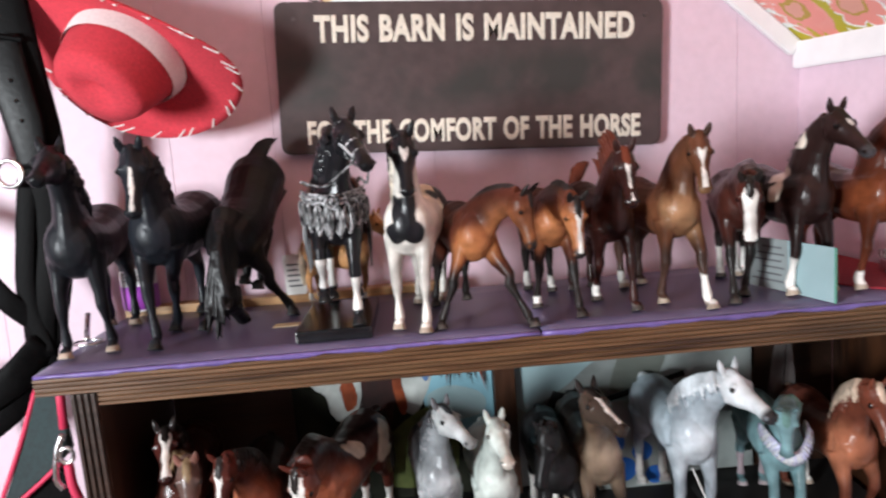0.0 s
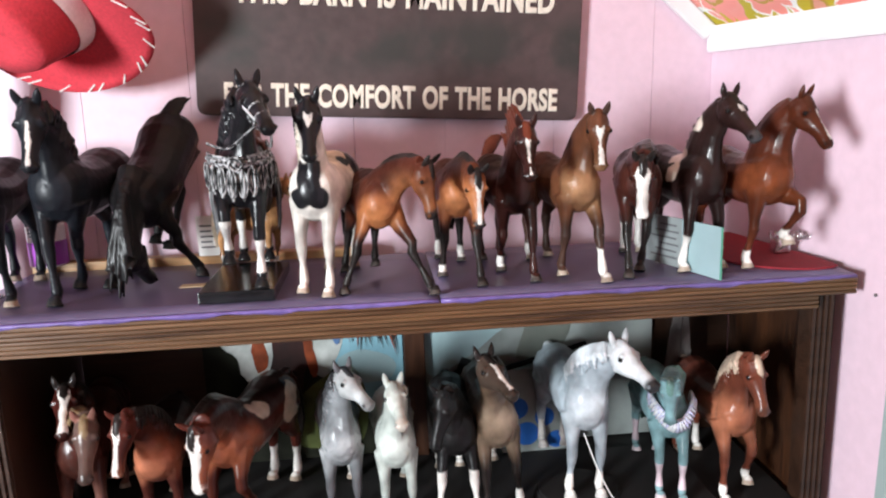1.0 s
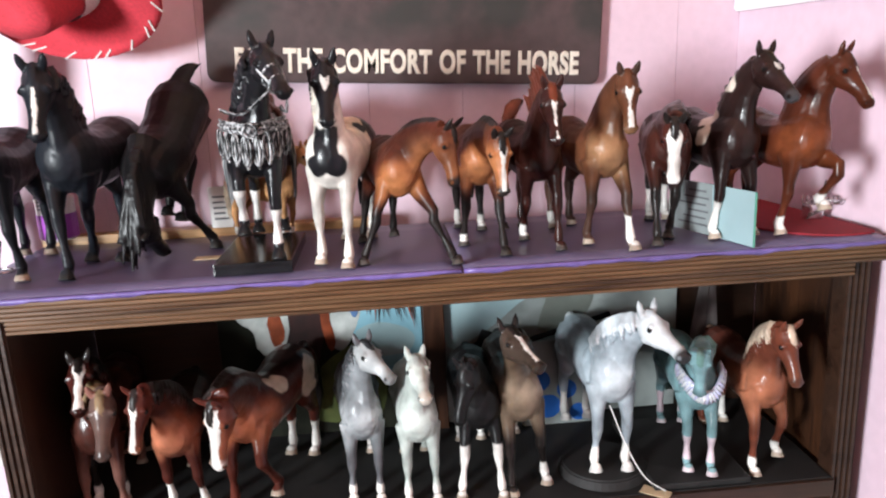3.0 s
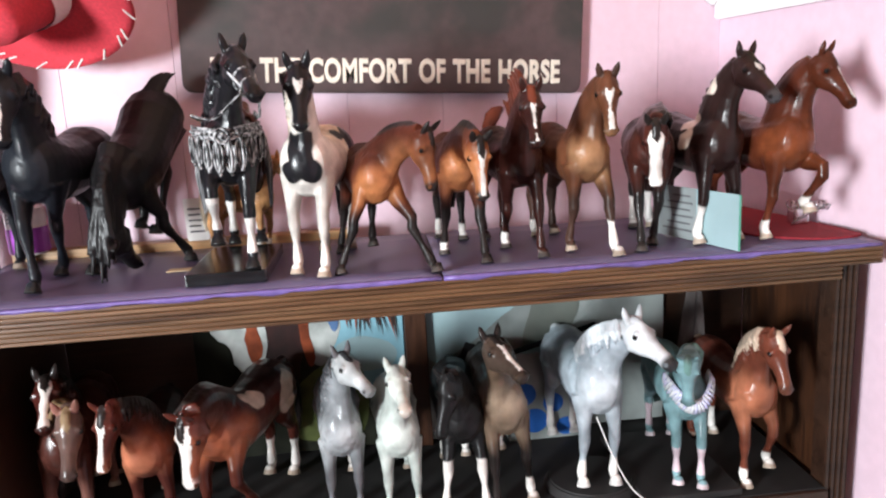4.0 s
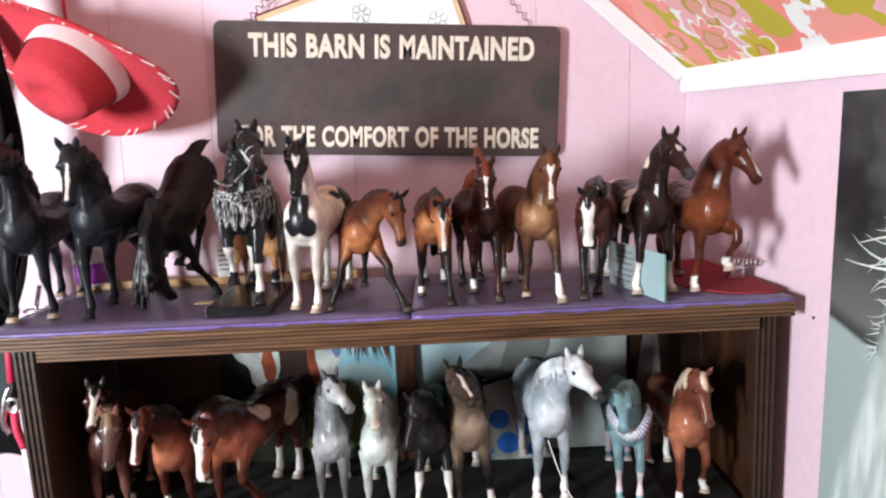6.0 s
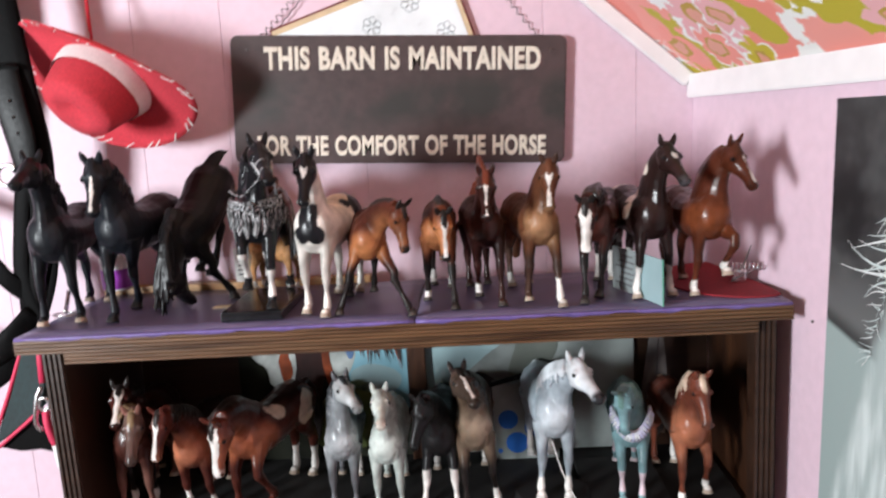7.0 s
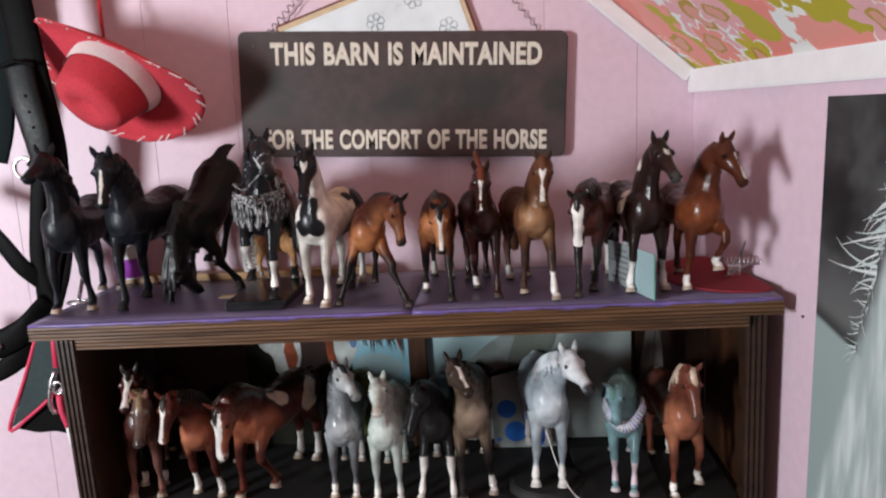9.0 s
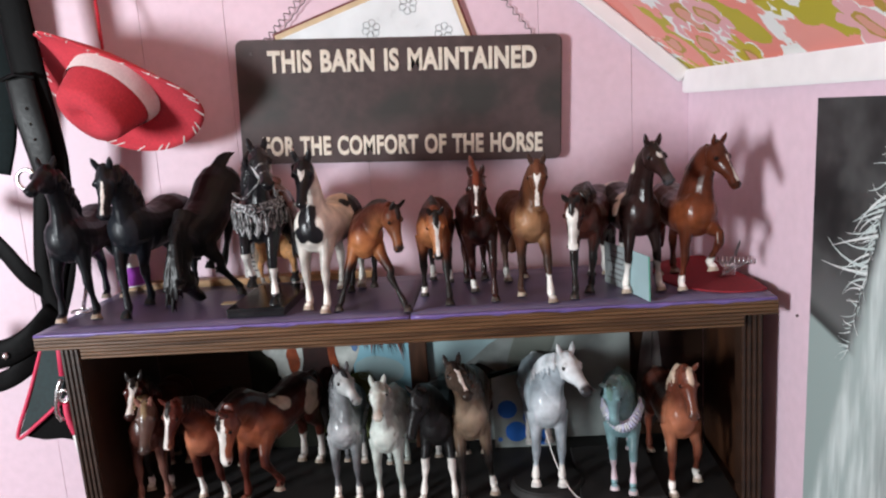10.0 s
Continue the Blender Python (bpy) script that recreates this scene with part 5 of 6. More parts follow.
for a, b in (((1.038, 0.112, 0.010), (1.058, 0.104, 0.060)), ((1.045, 0.120, 0.008), (1.066, 0.128, 0.052)), ((1.030, 0.108, 0.006), (1.072, 0.098, 0.030))):
    part("wire", add_tube(bmesh.new(), [a, Vector(a).lerp(Vector(b), 0.5) + Vector((0.003, 0, 0.002)), b], 0.0009, 5), wire_metal, coil)
part("stand", box(1.034, 0.0 + 1.054, 0.108, 0.128, 0.0032, 0.0235, 0.003), silver, coil)
bm = bmesh.new()
ringp = [Vector((0.010 + 0.019 * math.cos(a), 0.120 + 0.013 * math.sin(a), 0.003)) for a in (2 * math.pi * k / 24 for k in range(24))]
add_tube(bm, ringp, 0.0017, 6, closed=True)
snap = thing("snap_hook", SHELF @ pose(0, 0, 0.0), "silver snap hook lying on the purple cover", "snap hook")
part("ring", bm, silver, snap, smooth=True)
part("shank", add_tube(bmesh.new(), smooth_path([(0.004, 0.130, 0.004), (-0.004, 0.150, 0.012), (-0.008, 0.168, 0.030)], 4), 0.0035, 8), silver, snap, smooth=True)

# ---- printed cards at the back of the lower shelf ----
def print_card(x0, x1, z0, z1, y, base, label):
    t = thing("picture_card", SHELF @ pose(0, y, 0), label, "picture card", "printed cards at the back of the shelf")
    part("card", box(x0, x1, 0, 0.0015, z0, z1), base, t)
    return t


def blob(cx, cz, rx, rz, n=18, seed=0, rough=0.18):
    r = random.Random(seed)
    return [(cx + rx * math.cos(a) * (1 + r.uniform(-rough, rough)), cz + rz * math.sin(a) * (1 + r.uniform(-rough, rough))) for a in (2 * math.pi * k / n for k in range(n))]


def shape(pts):
    """A rounded outline through a few points."""
    ring = [Vector((x, 0, z)) for x, z in pts]
    n = len(ring)
    out = []
    for k in range(n):
        a, b, c, d = (ring[(k + j) % n] for j in (-1, 0, 1, 2))
        for t in (0, 0.25, 0.5, 0.75):
            p = 0.5 * (2 * b + (c - a) * t + (2 * a - 5 * b + 4 * c - d) * t * t + (3 * b - a - 3 * c + d) * t ** 3)
            rag = 0.0022 * noise.noise(Vector((p.x * 160, p.z * 160, n)))
            out.append((p.x + rag, p.z + 0.0022 * noise.noise(Vector((p.z * 160, p.x * 160, n + 3)))))
    return out


left_card = print_card(0.232, 0.526, LOW + 0.003, -0.048, 0.240, dusk_print, "printed card with rust, white and blue shapes")


def inked(pts, layer, material, label=""):
    return part("printed_shape", plate(shape(pts), 0.0003), material, left_card, label, m=pose(0, -0.0004 * layer, 0))


part("printed_shape", plate([(0.415, -0.05), (0.526, -0.05), (0.526, -0.222), (0.455, -0.222), (0.425, -0.17)], 0.0003), sky_print, left_card, "sky blue print")
inked([(0.262, -0.055), (0.33, -0.055), (0.345, -0.10), (0.335, -0.165), (0.31, -0.182), (0.288, -0.172), (0.280, -0.14), (0.256, -0.115)], 1, cloudy_print, "white print")
inked([(0.382, -0.06), (0.43, -0.055), (0.438, -0.11), (0.425, -0.155), (0.405, -0.18), (0.388, -0.15)], 1, cloudy_print, "grey-white print")
inked([(0.305, -0.06), (0.326, -0.06), (0.322, -0.11), (0.327, -0.15), (0.310, -0.165), (0.303, -0.13), (0.309, -0.10)], 2, rust, "rust brown print")
inked([(0.255, -0.06), (0.275, -0.06), (0.270, -0.09), (0.258, -0.10)], 2, rust, "rust brown print")
inked([(0.330, -0.06), (0.385, -0.06), (0.388, -0.13), (0.374, -0.19), (0.368, -0.235), (0.352, -0.24), (0.352, -0.19), (0.318, -0.19), (0.334, -0.14)], 2, mat("dark_maroon_print", (0.022, 0.006, 0.005), 0.95, grain=0.4, scale=30, big=9), "dark maroon print")
inked([(0.380, -0.06), (0.396, -0.06), (0.392, -0.12), (0.399, -0.165), (0.390, -0.178), (0.381, -0.14)], 3, rust, "rust brown print")
inked([(0.412, -0.055), (0.440, -0.055), (0.438, -0.105), (0.428, -0.13), (0.416, -0.10)], 3, mat("slate_blue_print", (0.06, 0.12, 0.24), 0.5, grain=0.3, scale=25, big=10), "slate blue print")
inked([(0.376, -0.20), (0.45, -0.165), (0.47, -0.24), (0.45, -0.29), (0.37, -0.29), (0.35, -0.255)], 1, green_print, "olive print")
inked([(0.430, -0.150), (0.470, -0.140), (0.512, -0.158), (0.508, -0.185), (0.468, -0.192), (0.434, -0.180)], 1, card_blue, "pale blue print")
hair = mat("dark_hair_print", (0.035, 0.014, 0.010), 0.6, grain=0.5, scale=50)
rs = random.Random(11)
for k in range(16):
    x = 0.434 + 0.0048 * k
    tip = (x + 0.004 + rs.uniform(0, 0.022), -0.108 - rs.uniform(0.004, 0.03) - 0.0012 * k)
    mid = (x + 0.003 + rs.uniform(-0.003, 0.006), -0.088)
    part("printed_strand", plate([(x, -0.05), (x + 0.0065, -0.05), (mid[0] + 0.004, mid[1]), tip, (mid[0] - 0.001, mid[1] - 0.002)], 0.0003), hair if k % 4 else rust, left_card, m=pose(0, -0.0016 - 0.0001 * k, 0))
right_card = print_card(0.560, 0.914, LOW + 0.003, -0.048, 0.240, mist_print, "printed card with misty grey picture")
part("printed_shape", plate(shape([(0.563, -0.05), (0.68, -0.05), (0.70, -0.10), (0.66, -0.135), (0.62, -0.165), (0.563, -0.185)]), 0.0004), card_blue, right_card, "pale mist print")
part("printed_shape", plate(shape([(0.70, -0.055), (0.765, -0.055), (0.785, -0.12), (0.755, -0.165), (0.70, -0.17), (0.715, -0.11)]), 0.0008), mat("sage_grey_print", (0.135, 0.15, 0.13), 0.5, grain=0.2, scale=12, big=8), right_card)
part("printed_shape", plate(blob(0.64, -0.21, 0.05, 0.05, seed=7), 0.0008), photo_dark, right_card, "dark print")
bm = bmesh.new()
add_tube(bm, [(0.590, 0.214, -0.198), (0.72, 0.210, -0.163), (0.80, 0.206, -0.140)], 0.0042, 8)
tagged(finish("riding_crop", bm, leather, m=SHELF), "thin black stick leaning behind the horses", "riding crop")
dots = thing("dotted_box", SHELF @ pose(0.725, 0.222, LOW), "pale box printed with blue dots at the back of the shelf", "box")
part("box_body", box(-0.055, 0.055, -0.010, 0.012, 0, 0.135, 0.001), mist_print, dots)
for cx, cz, r_ in ((-0.016, 0.030, 0.019), (-0.030, 0.072, 0.017), (0.012, 0.056, 0.015), (0.030, 0.018, 0.014), (-0.045, 0.016, 0.004)):
    part("printed_dot", plate([(cx + r_ * math.cos(a), max(0.001, cz + r_ * math.sin(a))) for a in (2 * math.pi * k / 20 for k in range(20))], 0.0005), blue_dot, dots, m=pose(0, -0.0101, 0))

# ---- the sign on the wall ----
sign = thing("wall_sign", pose(0.5495, BACK - 0.0015, 1.566, 0, 2.1, 0), "brown wooden sign with cream lettering hung on curly wire", "sign")
bm = plate(rounded(0.571, 0.2155, 0.013), 0.018, 0.0018)
part("board", bm, sign_mat, sign)


def lettering(text, x0, x1, z0, cap):
    cu = bpy.data.curves.new("lettering", "FONT")
    cu.body, cu.size, cu.extrude, cu.offset, cu.space_word, cu.space_character = text, 0.05, 0.0003, 0.0009, 1.22, 1.07
    cu.bevel_depth, cu.bevel_resolution = 0.0014, 1
    tmp = new("tmp", cu)
    me = bpy.data.meshes.new_from_object(tmp.evaluated_get(bpy.context.evaluated_depsgraph_get()))
    bpy.data.objects.remove(tmp)
    xs, ys = [v.co.x for v in me.vertices], [v.co.y for v in me.vertices]
    sx, sy = (x1 - x0) / (max(xs) - min(xs)), cap / (max(ys) - min(ys))
    for v in me.vertices:
        v.co = ((v.co.x - min(xs)) * sx + x0, -0.0182 - v.co.z, (v.co.y - min(ys)) * sy + z0)
    me.materials.append(sign_letter)
    ob = new("lettering", me)
    ob.parent = sign
    return ob


lettering("THIS BARN IS MAINTAINED", -0.2295, 0.2415, 0.050, 0.0395)
lettering("FOR THE COMFORT OF THE HORSE", -0.2465, 0.2525, -0.0945, 0.035)


def curly(a, b, turns, r, name, parent):
    a, b = Vector(a), Vector(b)
    n = turns * 8
    d = (b - a).normalized()
    u = d.cross(Vector((0, 1, 0))).normalized()
    pts = [a.lerp(b, k / n) + u * (r * math.sin(2 * math.pi * turns * k / n)) + Vector((0, -1, 0)) * (r * 0.5 * (1 + math.cos(2 * math.pi * turns * k / n))) for k in range(n + 1)]
    return part(name, add_tube(bmesh.new(), pts, 0.0009, 5), wire_metal, parent, smooth=True)


curly((-0.235, -0.004, 0.106), (0.008, -0.004, 0.372), 26, 0.0042, "wire", sign)
curly((0.238, -0.004, 0.106), (0.008, -0.004, 0.372), 22, 0.0030, "wire", sign)
for x in (-0.258, 0.258):
    bm = bmesh.new()
    bmesh.ops.create_cone(bm, cap_ends=True, segments=12, radius1=0.003, radius2=0.003, depth=0.002, matrix=Matrix.Translation((x, -0.0185, 0.084)) @ Matrix.Rotation(radians(90), 4, "X"))
    part("screw", bm, wire_metal, sign)

# plaque hung askew behind the sign
plaque = thing("wall_plaque", Matrix.Translation((0.640, BACK - 0.0012, 1.797)) @ Matrix.Rotation(radians(-19), 4, "Y"), "pale blue plaque with tan border hanging crooked behind the sign", "plaque")
part("board", plate([(0, 0), (-0.325, 0), (-0.325, -0.185), (0, -0.185)], 0.009, 0.001), maroon, plaque, "dark red edged board")
part("border", plate([(-0.004, -0.004), (-0.322, -0.004), (-0.322, -0.182), (-0.004, -0.182)], 0.0012), cream, plaque, m=pose(0, -0.0091, 0))
part("face", plate([(-0.012, -0.013), (-0.313, -0.013), (-0.313, -0.173), (-0.012, -0.173)], 0.0012), mat("pearly_blue_face", (0.76, 0.82, 0.84), 0.3, grain=0.08, scale=14, big=5), plaque, m=pose(0, -0.0104, 0))
for cx, cz in ((-0.085, -0.045), (-0.160, -0.058), (-0.045, -0.11), (-0.235, -0.07)):
    bm = bmesh.new()
    for k in range(6):
        a = k * math.pi / 3
        o = (cx + 0.010 * math.cos(a), cz + 0.010 * math.sin(a))
        pts = [Vector((o[0] + 0.006 * math.cos(q), 0, o[1] + 0.006 * math.sin(q))) for q in (2 * math.pi * j / 10 for j in range(10))]
        add_tube(bm, pts, 0.0008, 4, closed=True)
    part("flower_print", bm, soft_ink, plaque, m=pose(0, -0.0118, 0))
curly((-0.006, -0.006, -0.004), (-0.028, -0.004, 0.150), 14, 0.0012, "wire", plaque)
curly((-0.312, -0.006, -0.004), (-0.028, -0.004, 0.150), 18, 0.0012, "wire", plaque)

# ---- red felt hat ----
axis = Vector((-0.30, -0.72, -0.58)).normalized()
longw = Vector((0.865, -0.10, -0.44))
longw = (longw - axis * longw.dot(axis)).normalized()
wide = axis.cross(longw)
hat_m = Matrix((longw, wide, axis)).transposed().to_4x4()
hat_m.translation = (0.086, BACK - 0.098, 1.613)
hat = thing("cowboy_hat", hat_m, "red felt cowboy hat with white band and stitching", "hat")
A, B = 0.150, 0.122


def brim_pt(r, a):
    """r from 0 at the crown to 1 at the rim; the sides curl up."""
    ca, sa = math.cos(a), math.sin(a)
    x = ca * (0.075 + (A - 0.075) * r)
    y = sa * (0.060 + (B - 0.060) * r)
    lift = 0.038 * (r ** 1.7) * abs(sa) ** 1.5 - 0.014 * (r ** 1.5) * abs(ca) ** 2
    return Vector((x, y * (1 - 0.16 * r * abs(sa)), lift))


bm = bmesh.new()
N, R = 56, 7
grid = [[bm.verts.new(brim_pt(j / R, 2 * math.pi * k / N)) for k in range(N)] for j in range(R + 1)]
for j in range(R):
    for k in range(N):
        bm.faces.new((grid[j][k], grid[j + 1][k], grid[j + 1][(k + 1) % N], grid[j][(k + 1) % N]))
brim = part("brim", bm, felt_red, hat, smooth=True)
sol = brim.modifiers.new("thick", "SOLIDIFY")
sol.thickness, sol.offset = 0.0028, 0
bm = bmesh.new()
rings = []
for j in range(11):
    t = j / 10
    row = []
    for k in range(N):
        a = 2 * math.pi * k / N
        taper = 1 - 0.26 * t ** 1.3 if t < 0.85 else (1 - 0.26 * 0.81) * (1 - ((t - 0.85) / 0.15) ** 2 * 0.55)
        x, y = 0.076 * taper * math.cos(a), 0.061 * taper * math.sin(a)
        pinch = max(0, x / 0.076) ** 2 * t
        y *= 1 - 0.62 * pinch
        zc = 0.092 * (t if t < 0.85 else 0.85 + (t - 0.85) * 0.75)
        zc += 0.008 * t * (x / 0.076)
        row.append(bm.verts.new((x, y, zc)))
    rings.append(row)
for a, b in zip(rings, rings[1:]):
    for k in range(N):
        bm.faces.new((a[k], a[(k + 1) % N], b[(k + 1) % N], b[k]))
mid = [bm.verts.new((v.co.x * 0.45, v.co.y * 0.2, v.co.z - 0.016)) for v in rings[-1]]
for k in range(N):
    bm.faces.new((rings[-1][k], rings[-1][(k + 1) % N], mid[(k + 1) % N], mid[k]))
bm.faces.new(mid)
part("crown", bm, felt_red, hat, smooth=True)
bm = bmesh.new()
rows = [[bm.verts.new((0.0788 * s * math.cos(a), 0.0635 * s * math.sin(a) * (1 - 0.62 * max(0, math.cos(a)) ** 2 * t), z)) for a in (2 * math.pi * k / N for k in range(N))] for z, s, t in ((0.001, 1.0, 0.0), (0.010, 0.99, 0.05), (0.030, 0.94, 0.27))]
for a, b in zip(rows, rows[1:]):
    for k in range(N):
        bm.faces.new((a[k], a[(k + 1) % N], b[(k + 1) % N], b[k]))
part("band", bm, felt_white, hat, "white felt band", smooth=True)
for k in range(30):
    a = 2 * math.pi * (k + 0.3 * math.sin(k * 2.1)) / 30
    p, q = brim_pt(1.0, a), brim_pt(0.84, a + 0.10)
    up = Vector((0, 0, 0.0026))
    part("stitch", add_tube(bmesh.new(), [p - up * 0.3, p + up * 0.8, q + up], 0.0012, 5), felt_white, hat)
cord = thing("hat_cord", Matrix(), "red cord that holds the hat, tied in a knot", "cord")
part("cord", add_tube(bmesh.new(), smooth_path([(0.066, BACK - 0.085, 1.676), (0.054, BACK - 0.060, 1.76), (0.038, BACK - 0.03, 1.86), (0.034, BACK - 0.02, 1.99)], 6), 0.0026, 6), red_cord, cord, smooth=True)
part("cord", add_tube(bmesh.new(), smooth_path([(0.064, BACK - 0.084, 1.690), (0.050, BACK - 0.056, 1.77), (0.030, BACK - 0.034, 1.862)], 6), 0.0022, 6), red_cord, cord, smooth=True)
for k, (dx, dz, w) in enumerate(((-0.012, 0.0, 0.010), (0.008, 0.012, 0.009), (-0.004, 0.024, 0.012))):
    c = Vector((0.036 + dx, BACK - 0.034, 1.872 + dz))
    part("loop", add_tube(bmesh.new(), [c + Vector((w * math.cos(q), 0.004 * math.sin(2 * q), 1.7 * w * math.sin(q))) for q in (2 * math.pi * j / 20 for j in range(20))], 0.0022, 6, closed=True), red_cord, cord, smooth=True)
for dx, dz in ((-0.018, -0.038), (0.006, -0.030)):
    part("cord_end", add_tube(bmesh.new(), smooth_path([(0.032, BACK - 0.036, 1.872), (0.030 + dx * 0.7, BACK - 0.040, 1.86 + dz * 0.4), (0.030 + dx, BACK - 0.038, 1.872 + dz)], 5), 0.0020, 6), red_cord, cord, smooth=True)

# ---- grey-green pouch above the hat ----
pouch = thing("hanging_pouch", pose(0.10, BACK - 0.002, 1.962), "grey-green cloth pouch with black cord hung on the wall", "pouch")
part("pouch_body", plate([(-0.145, 0.14), (-0.148, -0.09), (-0.12, -0.108), (0.02, -0.112), (0.115, -0.106), (0.146, -0.088), (0.152, 0.14)], 0.045, 0.010), grey_green, pouch, smooth=False)
part("cord", add_tube(bmesh.new(), smooth_path([(-0.075, -0.048, -0.05), (-0.05, -0.052, -0.10), (-0.02, -0.052, -0.085), (-0.035, -0.05, -0.06), (0.01, -0.052, -0.10), (0.05, -0.052, -0.07), (0.075, -0.05, -0.03)], 8), 0.0032, 6), leather, pouch, smooth=True)
part("edge_trim", add_tube(bmesh.new(), smooth_path([(0.105, -0.046, -0.108), (0.140, -0.046, -0.096), (0.152, -0.044, -0.06), (0.154, -0.044, 0.02)], 5), 0.0045, 6), maroon, pouch, smooth=True)

# ---- black leather tack hanging at the bookcase's end ----
tack = thing("leather_tack", Matrix.Translation((-0.022, 0.045, 0)), "black leather tack with steel ring hanging beside the bookcase", "tack")


def strap(pts, w, thick=0.0045, name="strap", material=leather, n=7, lat=(1, 0, 0)):
    p = smooth_path(pts, n)
    ws = w if isinstance(w, list) else [w] * len(pts)
    rad = [ws[min(len(ws) - 1, int(k / n))] * (1 - (k % n) / n) + ws[min(len(ws) - 1, int(k / n) + 1)] * ((k % n) / n) for k in range(len(p))]
    return part(name, add_tube(bmesh.new(), p, [r / 2 for r in rad], 10, lat=lat, flat=thick / max(w if not isinstance(w, list) else w[0], 1e-3)), material, tack, smooth=True)


SY = 0.135
strap([(-0.060, SY, 2.20), (-0.046, SY - 0.01, 1.95), (-0.034, SY - 0.012, 1.75), (-0.020, SY - 0.012, 1.60), (-0.012, SY - 0.008, 1.50), (-0.022, SY, 1.38), (-0.050, SY, 1.27), (-0.055, SY + 0.01, 1.18)], [0.050, 0.052, 0.056, 0.058, 0.060, 0.052, 0.044, 0.036, 0.034], 0.009)
strap([(-0.036, SY - 0.022, 1.640), (-0.028, SY - 0.026, 1.58), (-0.020, SY - 0.026, 1.53), (-0.018, SY - 0.022, 1.475)], [0.046, 0.050, 0.048, 0.036, 0.034], 0.006, "buckle_flap", worn_leather)
for k in range(3):
    bm = bmesh.new()
    bmesh.ops.create_uvsphere(bm, u_segments=8, v_segments=6, radius=0.0026, matrix=Matrix.Translation((-0.027 + 0.003 * k, SY - 0.0295, 1.585 - 0.025 * k)))
    part("strap_hole", bm, black_gloss, tack)
part("keeper", add_tube(bmesh.new(), [(-0.064, SY - 0.026, 1.632), (-0.036, SY - 0.030, 1.640), (-0.008, SY - 0.026, 1.634)], 0.0035, 6), leather, tack)
part("ring", add_tube(bmesh.new(), [(-0.048 + 0.016 * math.cos(q), SY - 0.024, 1.470 + 0.017 * math.sin(q)) for q in (2 * math.pi * j / 24 for j in range(24))], 0.0032, 8, closed=True), silver, tack, "steel ring", smooth=True)
strap([(-0.036, SY - 0.006, 1.46), (-0.050, SY - 0.006, 1.38), (-0.060, SY - 0.004, 1.30), (-0.046, SY, 1.22)], 0.026)
strap([(-0.010, SY - 0.002, 1.46), (-0.006, SY + 0.002, 1.38), (-0.020, SY + 0.004, 1.30), (-0.045, SY + 0.004, 1.23)], 0.026)
strap([(-0.055, SY, 1.270), (-0.085, SY - 0.01, 1.305), (-0.120, SY - 0.01, 1.355), (-0.170, SY, 1.40), (-0.24, SY, 1.43)], 0.030, lat=(0.4, 0, 0.9))
strap([(-0.048, SY, 1.24), (-0.090, SY - 0.015, 1.195), (-0.140, SY - 0.018, 1.170), (-0.20, SY - 0.01, 1.165), (-0.27, SY, 1.175)], [0.04, 0.044, 0.050, 0.052, 0.05, 0.05], 0.009, "noseband", lat=(0.2, 0, 0.98))
strap([(-0.064, SY, 1.19), (-0.100, SY - 0.012, 1.150), (-0.150, SY - 0.016, 1.120), (-0.22, SY, 1.105)], 0.034, lat=(0.3, 0, 0.95))
for x, z in ((-0.135, 1.168), (-0.175, 1.162)):
    bm = bmesh.new()
    bmesh.ops.create_uvsphere(bm, u_segments=10, v_segments=6, radius=0.0065, matrix=Matrix.Translation((x, SY - 0.025, z)))
    part("stud", bm, silver, tack, smooth=True)
strap([(-0.150, SY + 0.02, 2.15), (-0.128, SY + 0.03, 1.90), (-0.112, SY + 0.04, 1.70), (-0.118, SY + 0.04, 1.56), (-0.135, SY + 0.04, 1.48)], [0.095, 0.095, 0.085, 0.06, 0.045, 0.04], 0.016, "cloth_strap", teal_plastic)

# ---- saddle cloth beside the bookcase ----
cloth = thing("saddle_cloth", Matrix(), "dark teal saddle cloth with red piping hanging beside the bookcase", "saddle cloth")
CY = 0.075
bm = plate([(-0.012, 1.235), (-0.028, 1.235), (-0.062, 1.14), (-0.098, 1.058), (-0.060, 1.083), (-0.020, 1.115), (-0.004, 1.13)], 0.012, 0.002)
part("cloth", bm, mat("teal_saddle_cloth", (0.020, 0.036, 0.038), 0.85, grain=0.2, scale=200, bump=0.0006), cloth, m=pose(0, CY, 0))
bm = plate([(-0.098, 1.056), (-0.060, 1.081), (-0.020, 1.113), (-0.002, 1.04), (-0.030, 1.048), (-0.060, 1.046)], 0.010, 0.002)
part("underside", bm, leather, cloth, m=pose(0, CY + 0.004, 0))
part("piping", add_tube(bmesh.new(), smooth_path([(-0.036, CY - 0.010, 1.21), (-0.064, CY - 0.012, 1.14), (-0.100, CY - 0.012, 1.056), (-0.060, CY - 0.013, 1.081), (-0.018, CY - 0.013, 1.115)], 5), 0.0032, 6), red_piping, cloth, smooth=True)
part("piping", add_tube(bmesh.new(), [(-0.006, CY - 0.012, 1.235), (-0.008, CY - 0.014, 1.16)], 0.0055, 8), red_piping, cloth, smooth=True)
lead = thing("lead_rope", Matrix(), "red and white lead rope with silver snaps", "lead rope")
bm = add_tube(bmesh.new(), smooth_path([(-0.008, CY - 0.02, 1.155), (-0.016, CY - 0.022, 1.135), (-0.022, CY - 0.022, 1.10), (-0.016, CY - 0.02, 1.085)], 5), 0.0042, 8)
part("snap", bm, silver, lead, "silver snap", smooth=True)
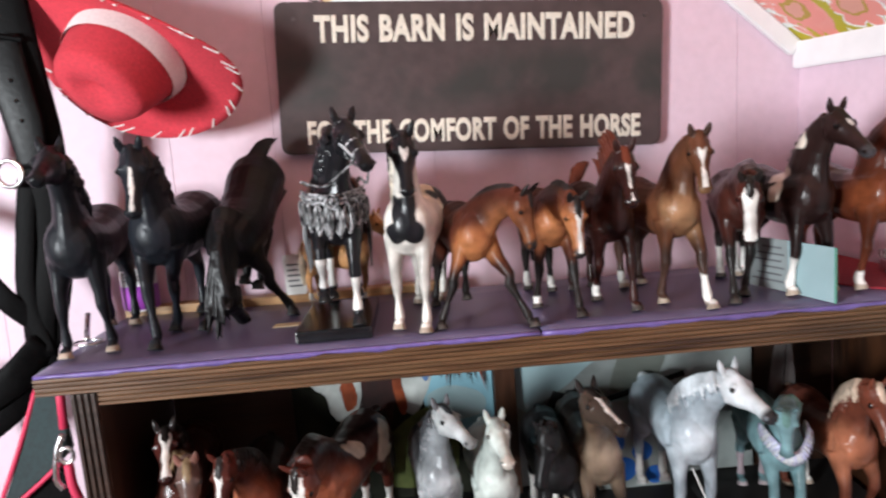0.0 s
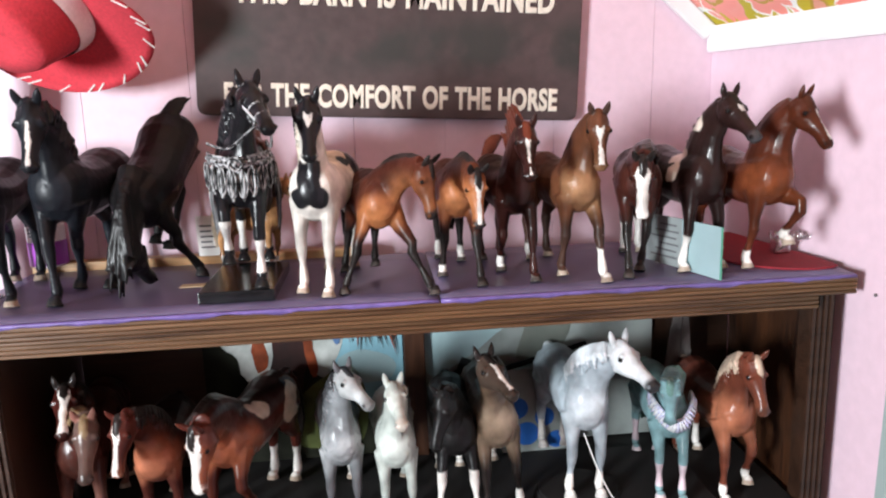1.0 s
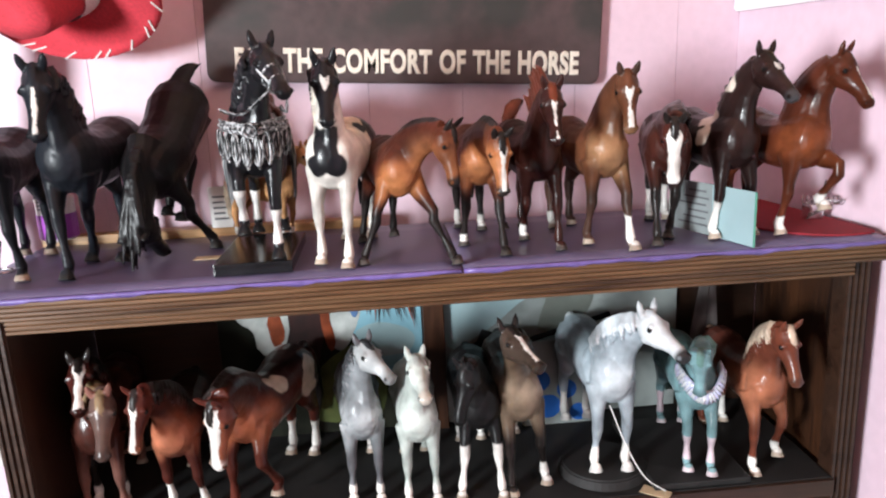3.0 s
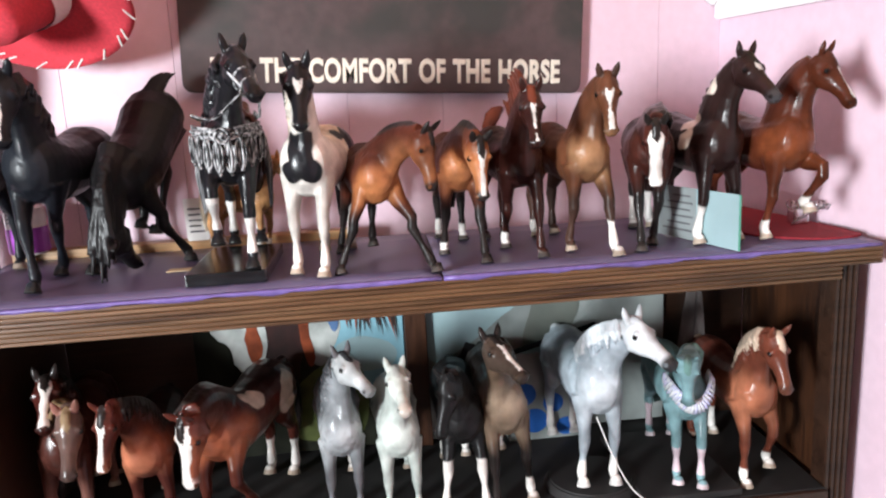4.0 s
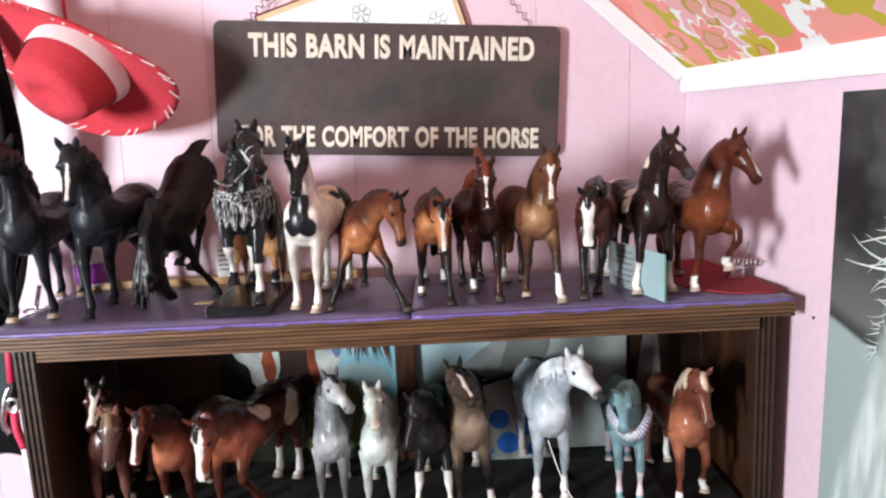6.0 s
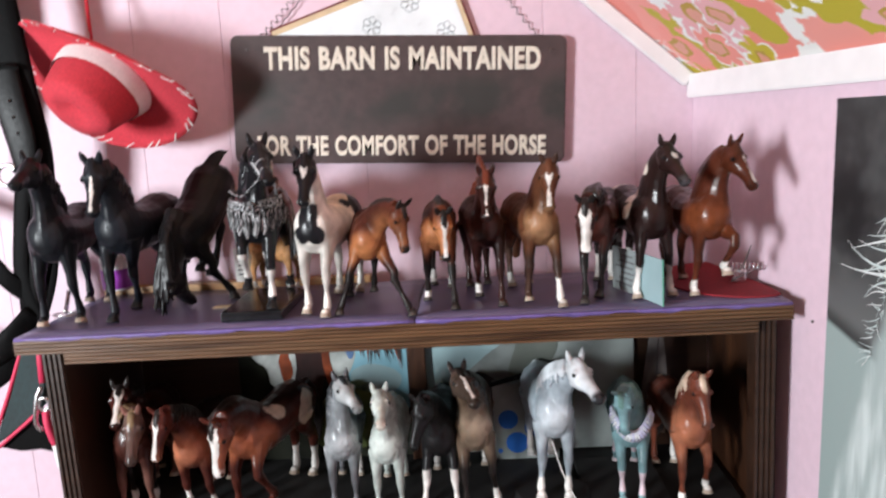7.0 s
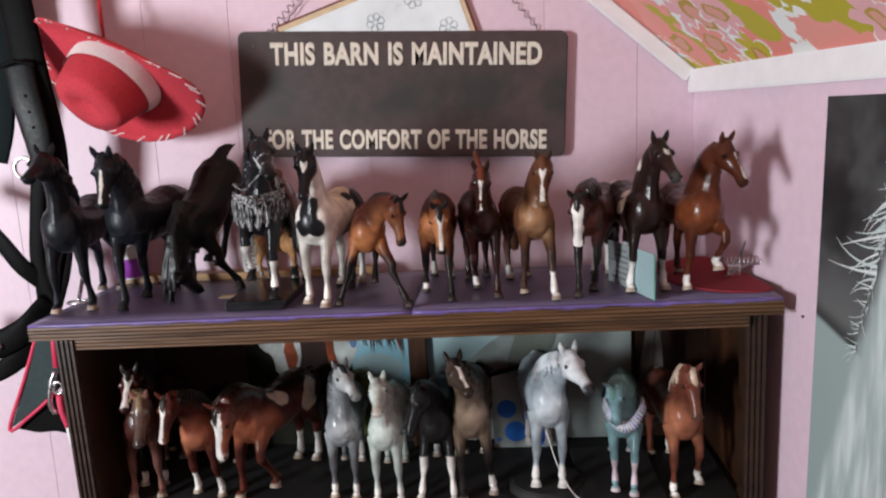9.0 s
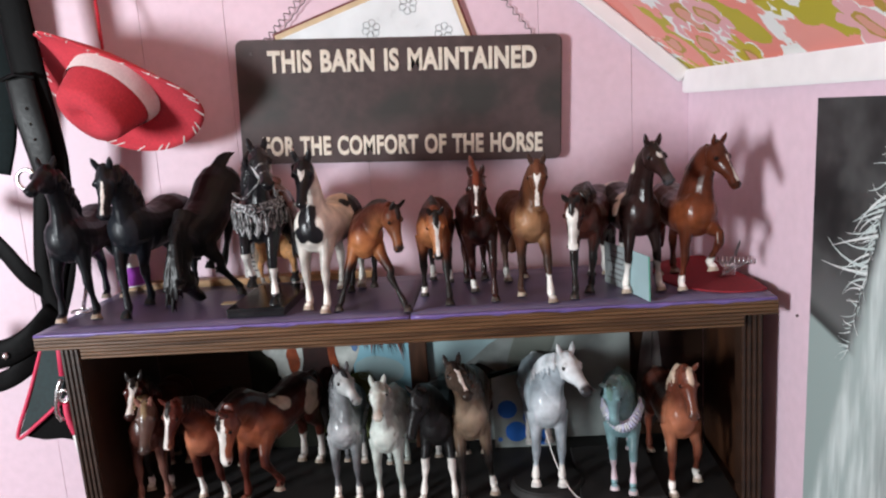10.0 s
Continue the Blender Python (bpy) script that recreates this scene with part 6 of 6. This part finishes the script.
part("snap", add_tube(bmesh.new(), [(-0.006 + 0.008 * math.cos(q), CY - 0.022, 1.128 + 0.010 * math.sin(q)) for q in (2 * math.pi * j / 18 for j in range(18))], 0.0028, 6, closed=True), silver, lead, "silver snap", smooth=True)
part("rope", add_tube(bmesh.new(), smooth_path([(-0.006, CY - 0.02, 1.115), (-0.004, CY - 0.022, 1.09), (0.002, CY - 0.02, 1.062)], 5), 0.0060, 8), red_piping, lead, "red rope", smooth=True)
part("rope", add_tube(bmesh.new(), smooth_path([(0.002, CY - 0.02, 1.062), (0.004, CY - 0.02, 1.045), (0.006, CY - 0.018, 1.022)], 5), 0.0055, 8), paper_white, lead, "white rope", smooth=True)

# ---- large black and white photograph on the low wall ----
pm = Matrix((wall_dir, -inward, Vector((0, 0, 1)))).transposed().to_4x4()
pm.translation = side_pt(0, 0) + inward * 0.0008
poster = thing("wall_poster", pm, "large black and white photo poster with pale wispy shapes", "poster")
part("sheet", plate([(0.393, 1.533), (1.05, 1.533), (1.05, 0.70), (0.393, 0.70)], 0.0012), photo_print(), poster)


def printed(outline, material, layer, name="printed_shape"):
    return part(name, plate(outline, 0.0003), material, poster, m=pose(0, -0.0012 - 0.0004 * layer, 0))


printed([(0.562, 1.520), (0.570, 1.532), (0.578, 1.510), (0.582, 1.47), (0.576, 1.432), (0.566, 1.424), (0.558, 1.45), (0.557, 1.49)], photo_dark, 0, "printed_ear")
rw = random.Random(5)
for k in range(84):
    long_one = k < 14
    s = 0.28 + 0.40 * k / 14 if long_one else rw.random()
    z0 = 1.50 - 0.27 * s
    d0 = 0.549 - 0.072 * s + rw.uniform(-0.004, 0.004)
    ln = rw.uniform(0.055, 0.095) if long_one else rw.uniform(0.010, 0.036)
    ang = radians(rw.uniform(190, 222)) if long_one else radians(rw.uniform(150, 275))
    wide_w = 1.2 + rw.random() if long_one else rw.random()
    bend = rw.uniform(-0.6, 0.6)
    top_e, low_e = [], []
    for j in range(6):
        t = j / 5
        a = ang + bend * t
        c = (d0 + ln * t * math.cos(a), z0 + ln * t * math.sin(a) * 0.75)
        w = (0.0004 + 0.0008 * wide_w) * (1 - t) + 0.0002
        top_e.append((max(0.395, c[0]), min(1.531, c[1] + w)))
        low_e.append((max(0.395, c[0]), min(1.530, c[1] - w)))
    printed(top_e + low_e[::-1], photo_light if k % 3 else photo_white, 5 + 0.02 * k, "printed_wisp")
bm = bmesh.new()
bmesh.ops.create_uvsphere(bm, u_segments=10, v_segments=6, radius=0.0022)
tagged(finish("wall_nail", bm, wire_metal, smooth=True, m=Matrix.Translation(side_pt(0.363, 1.241) + inward * 0.0015)), "small nail head in the pink wall", "nail")
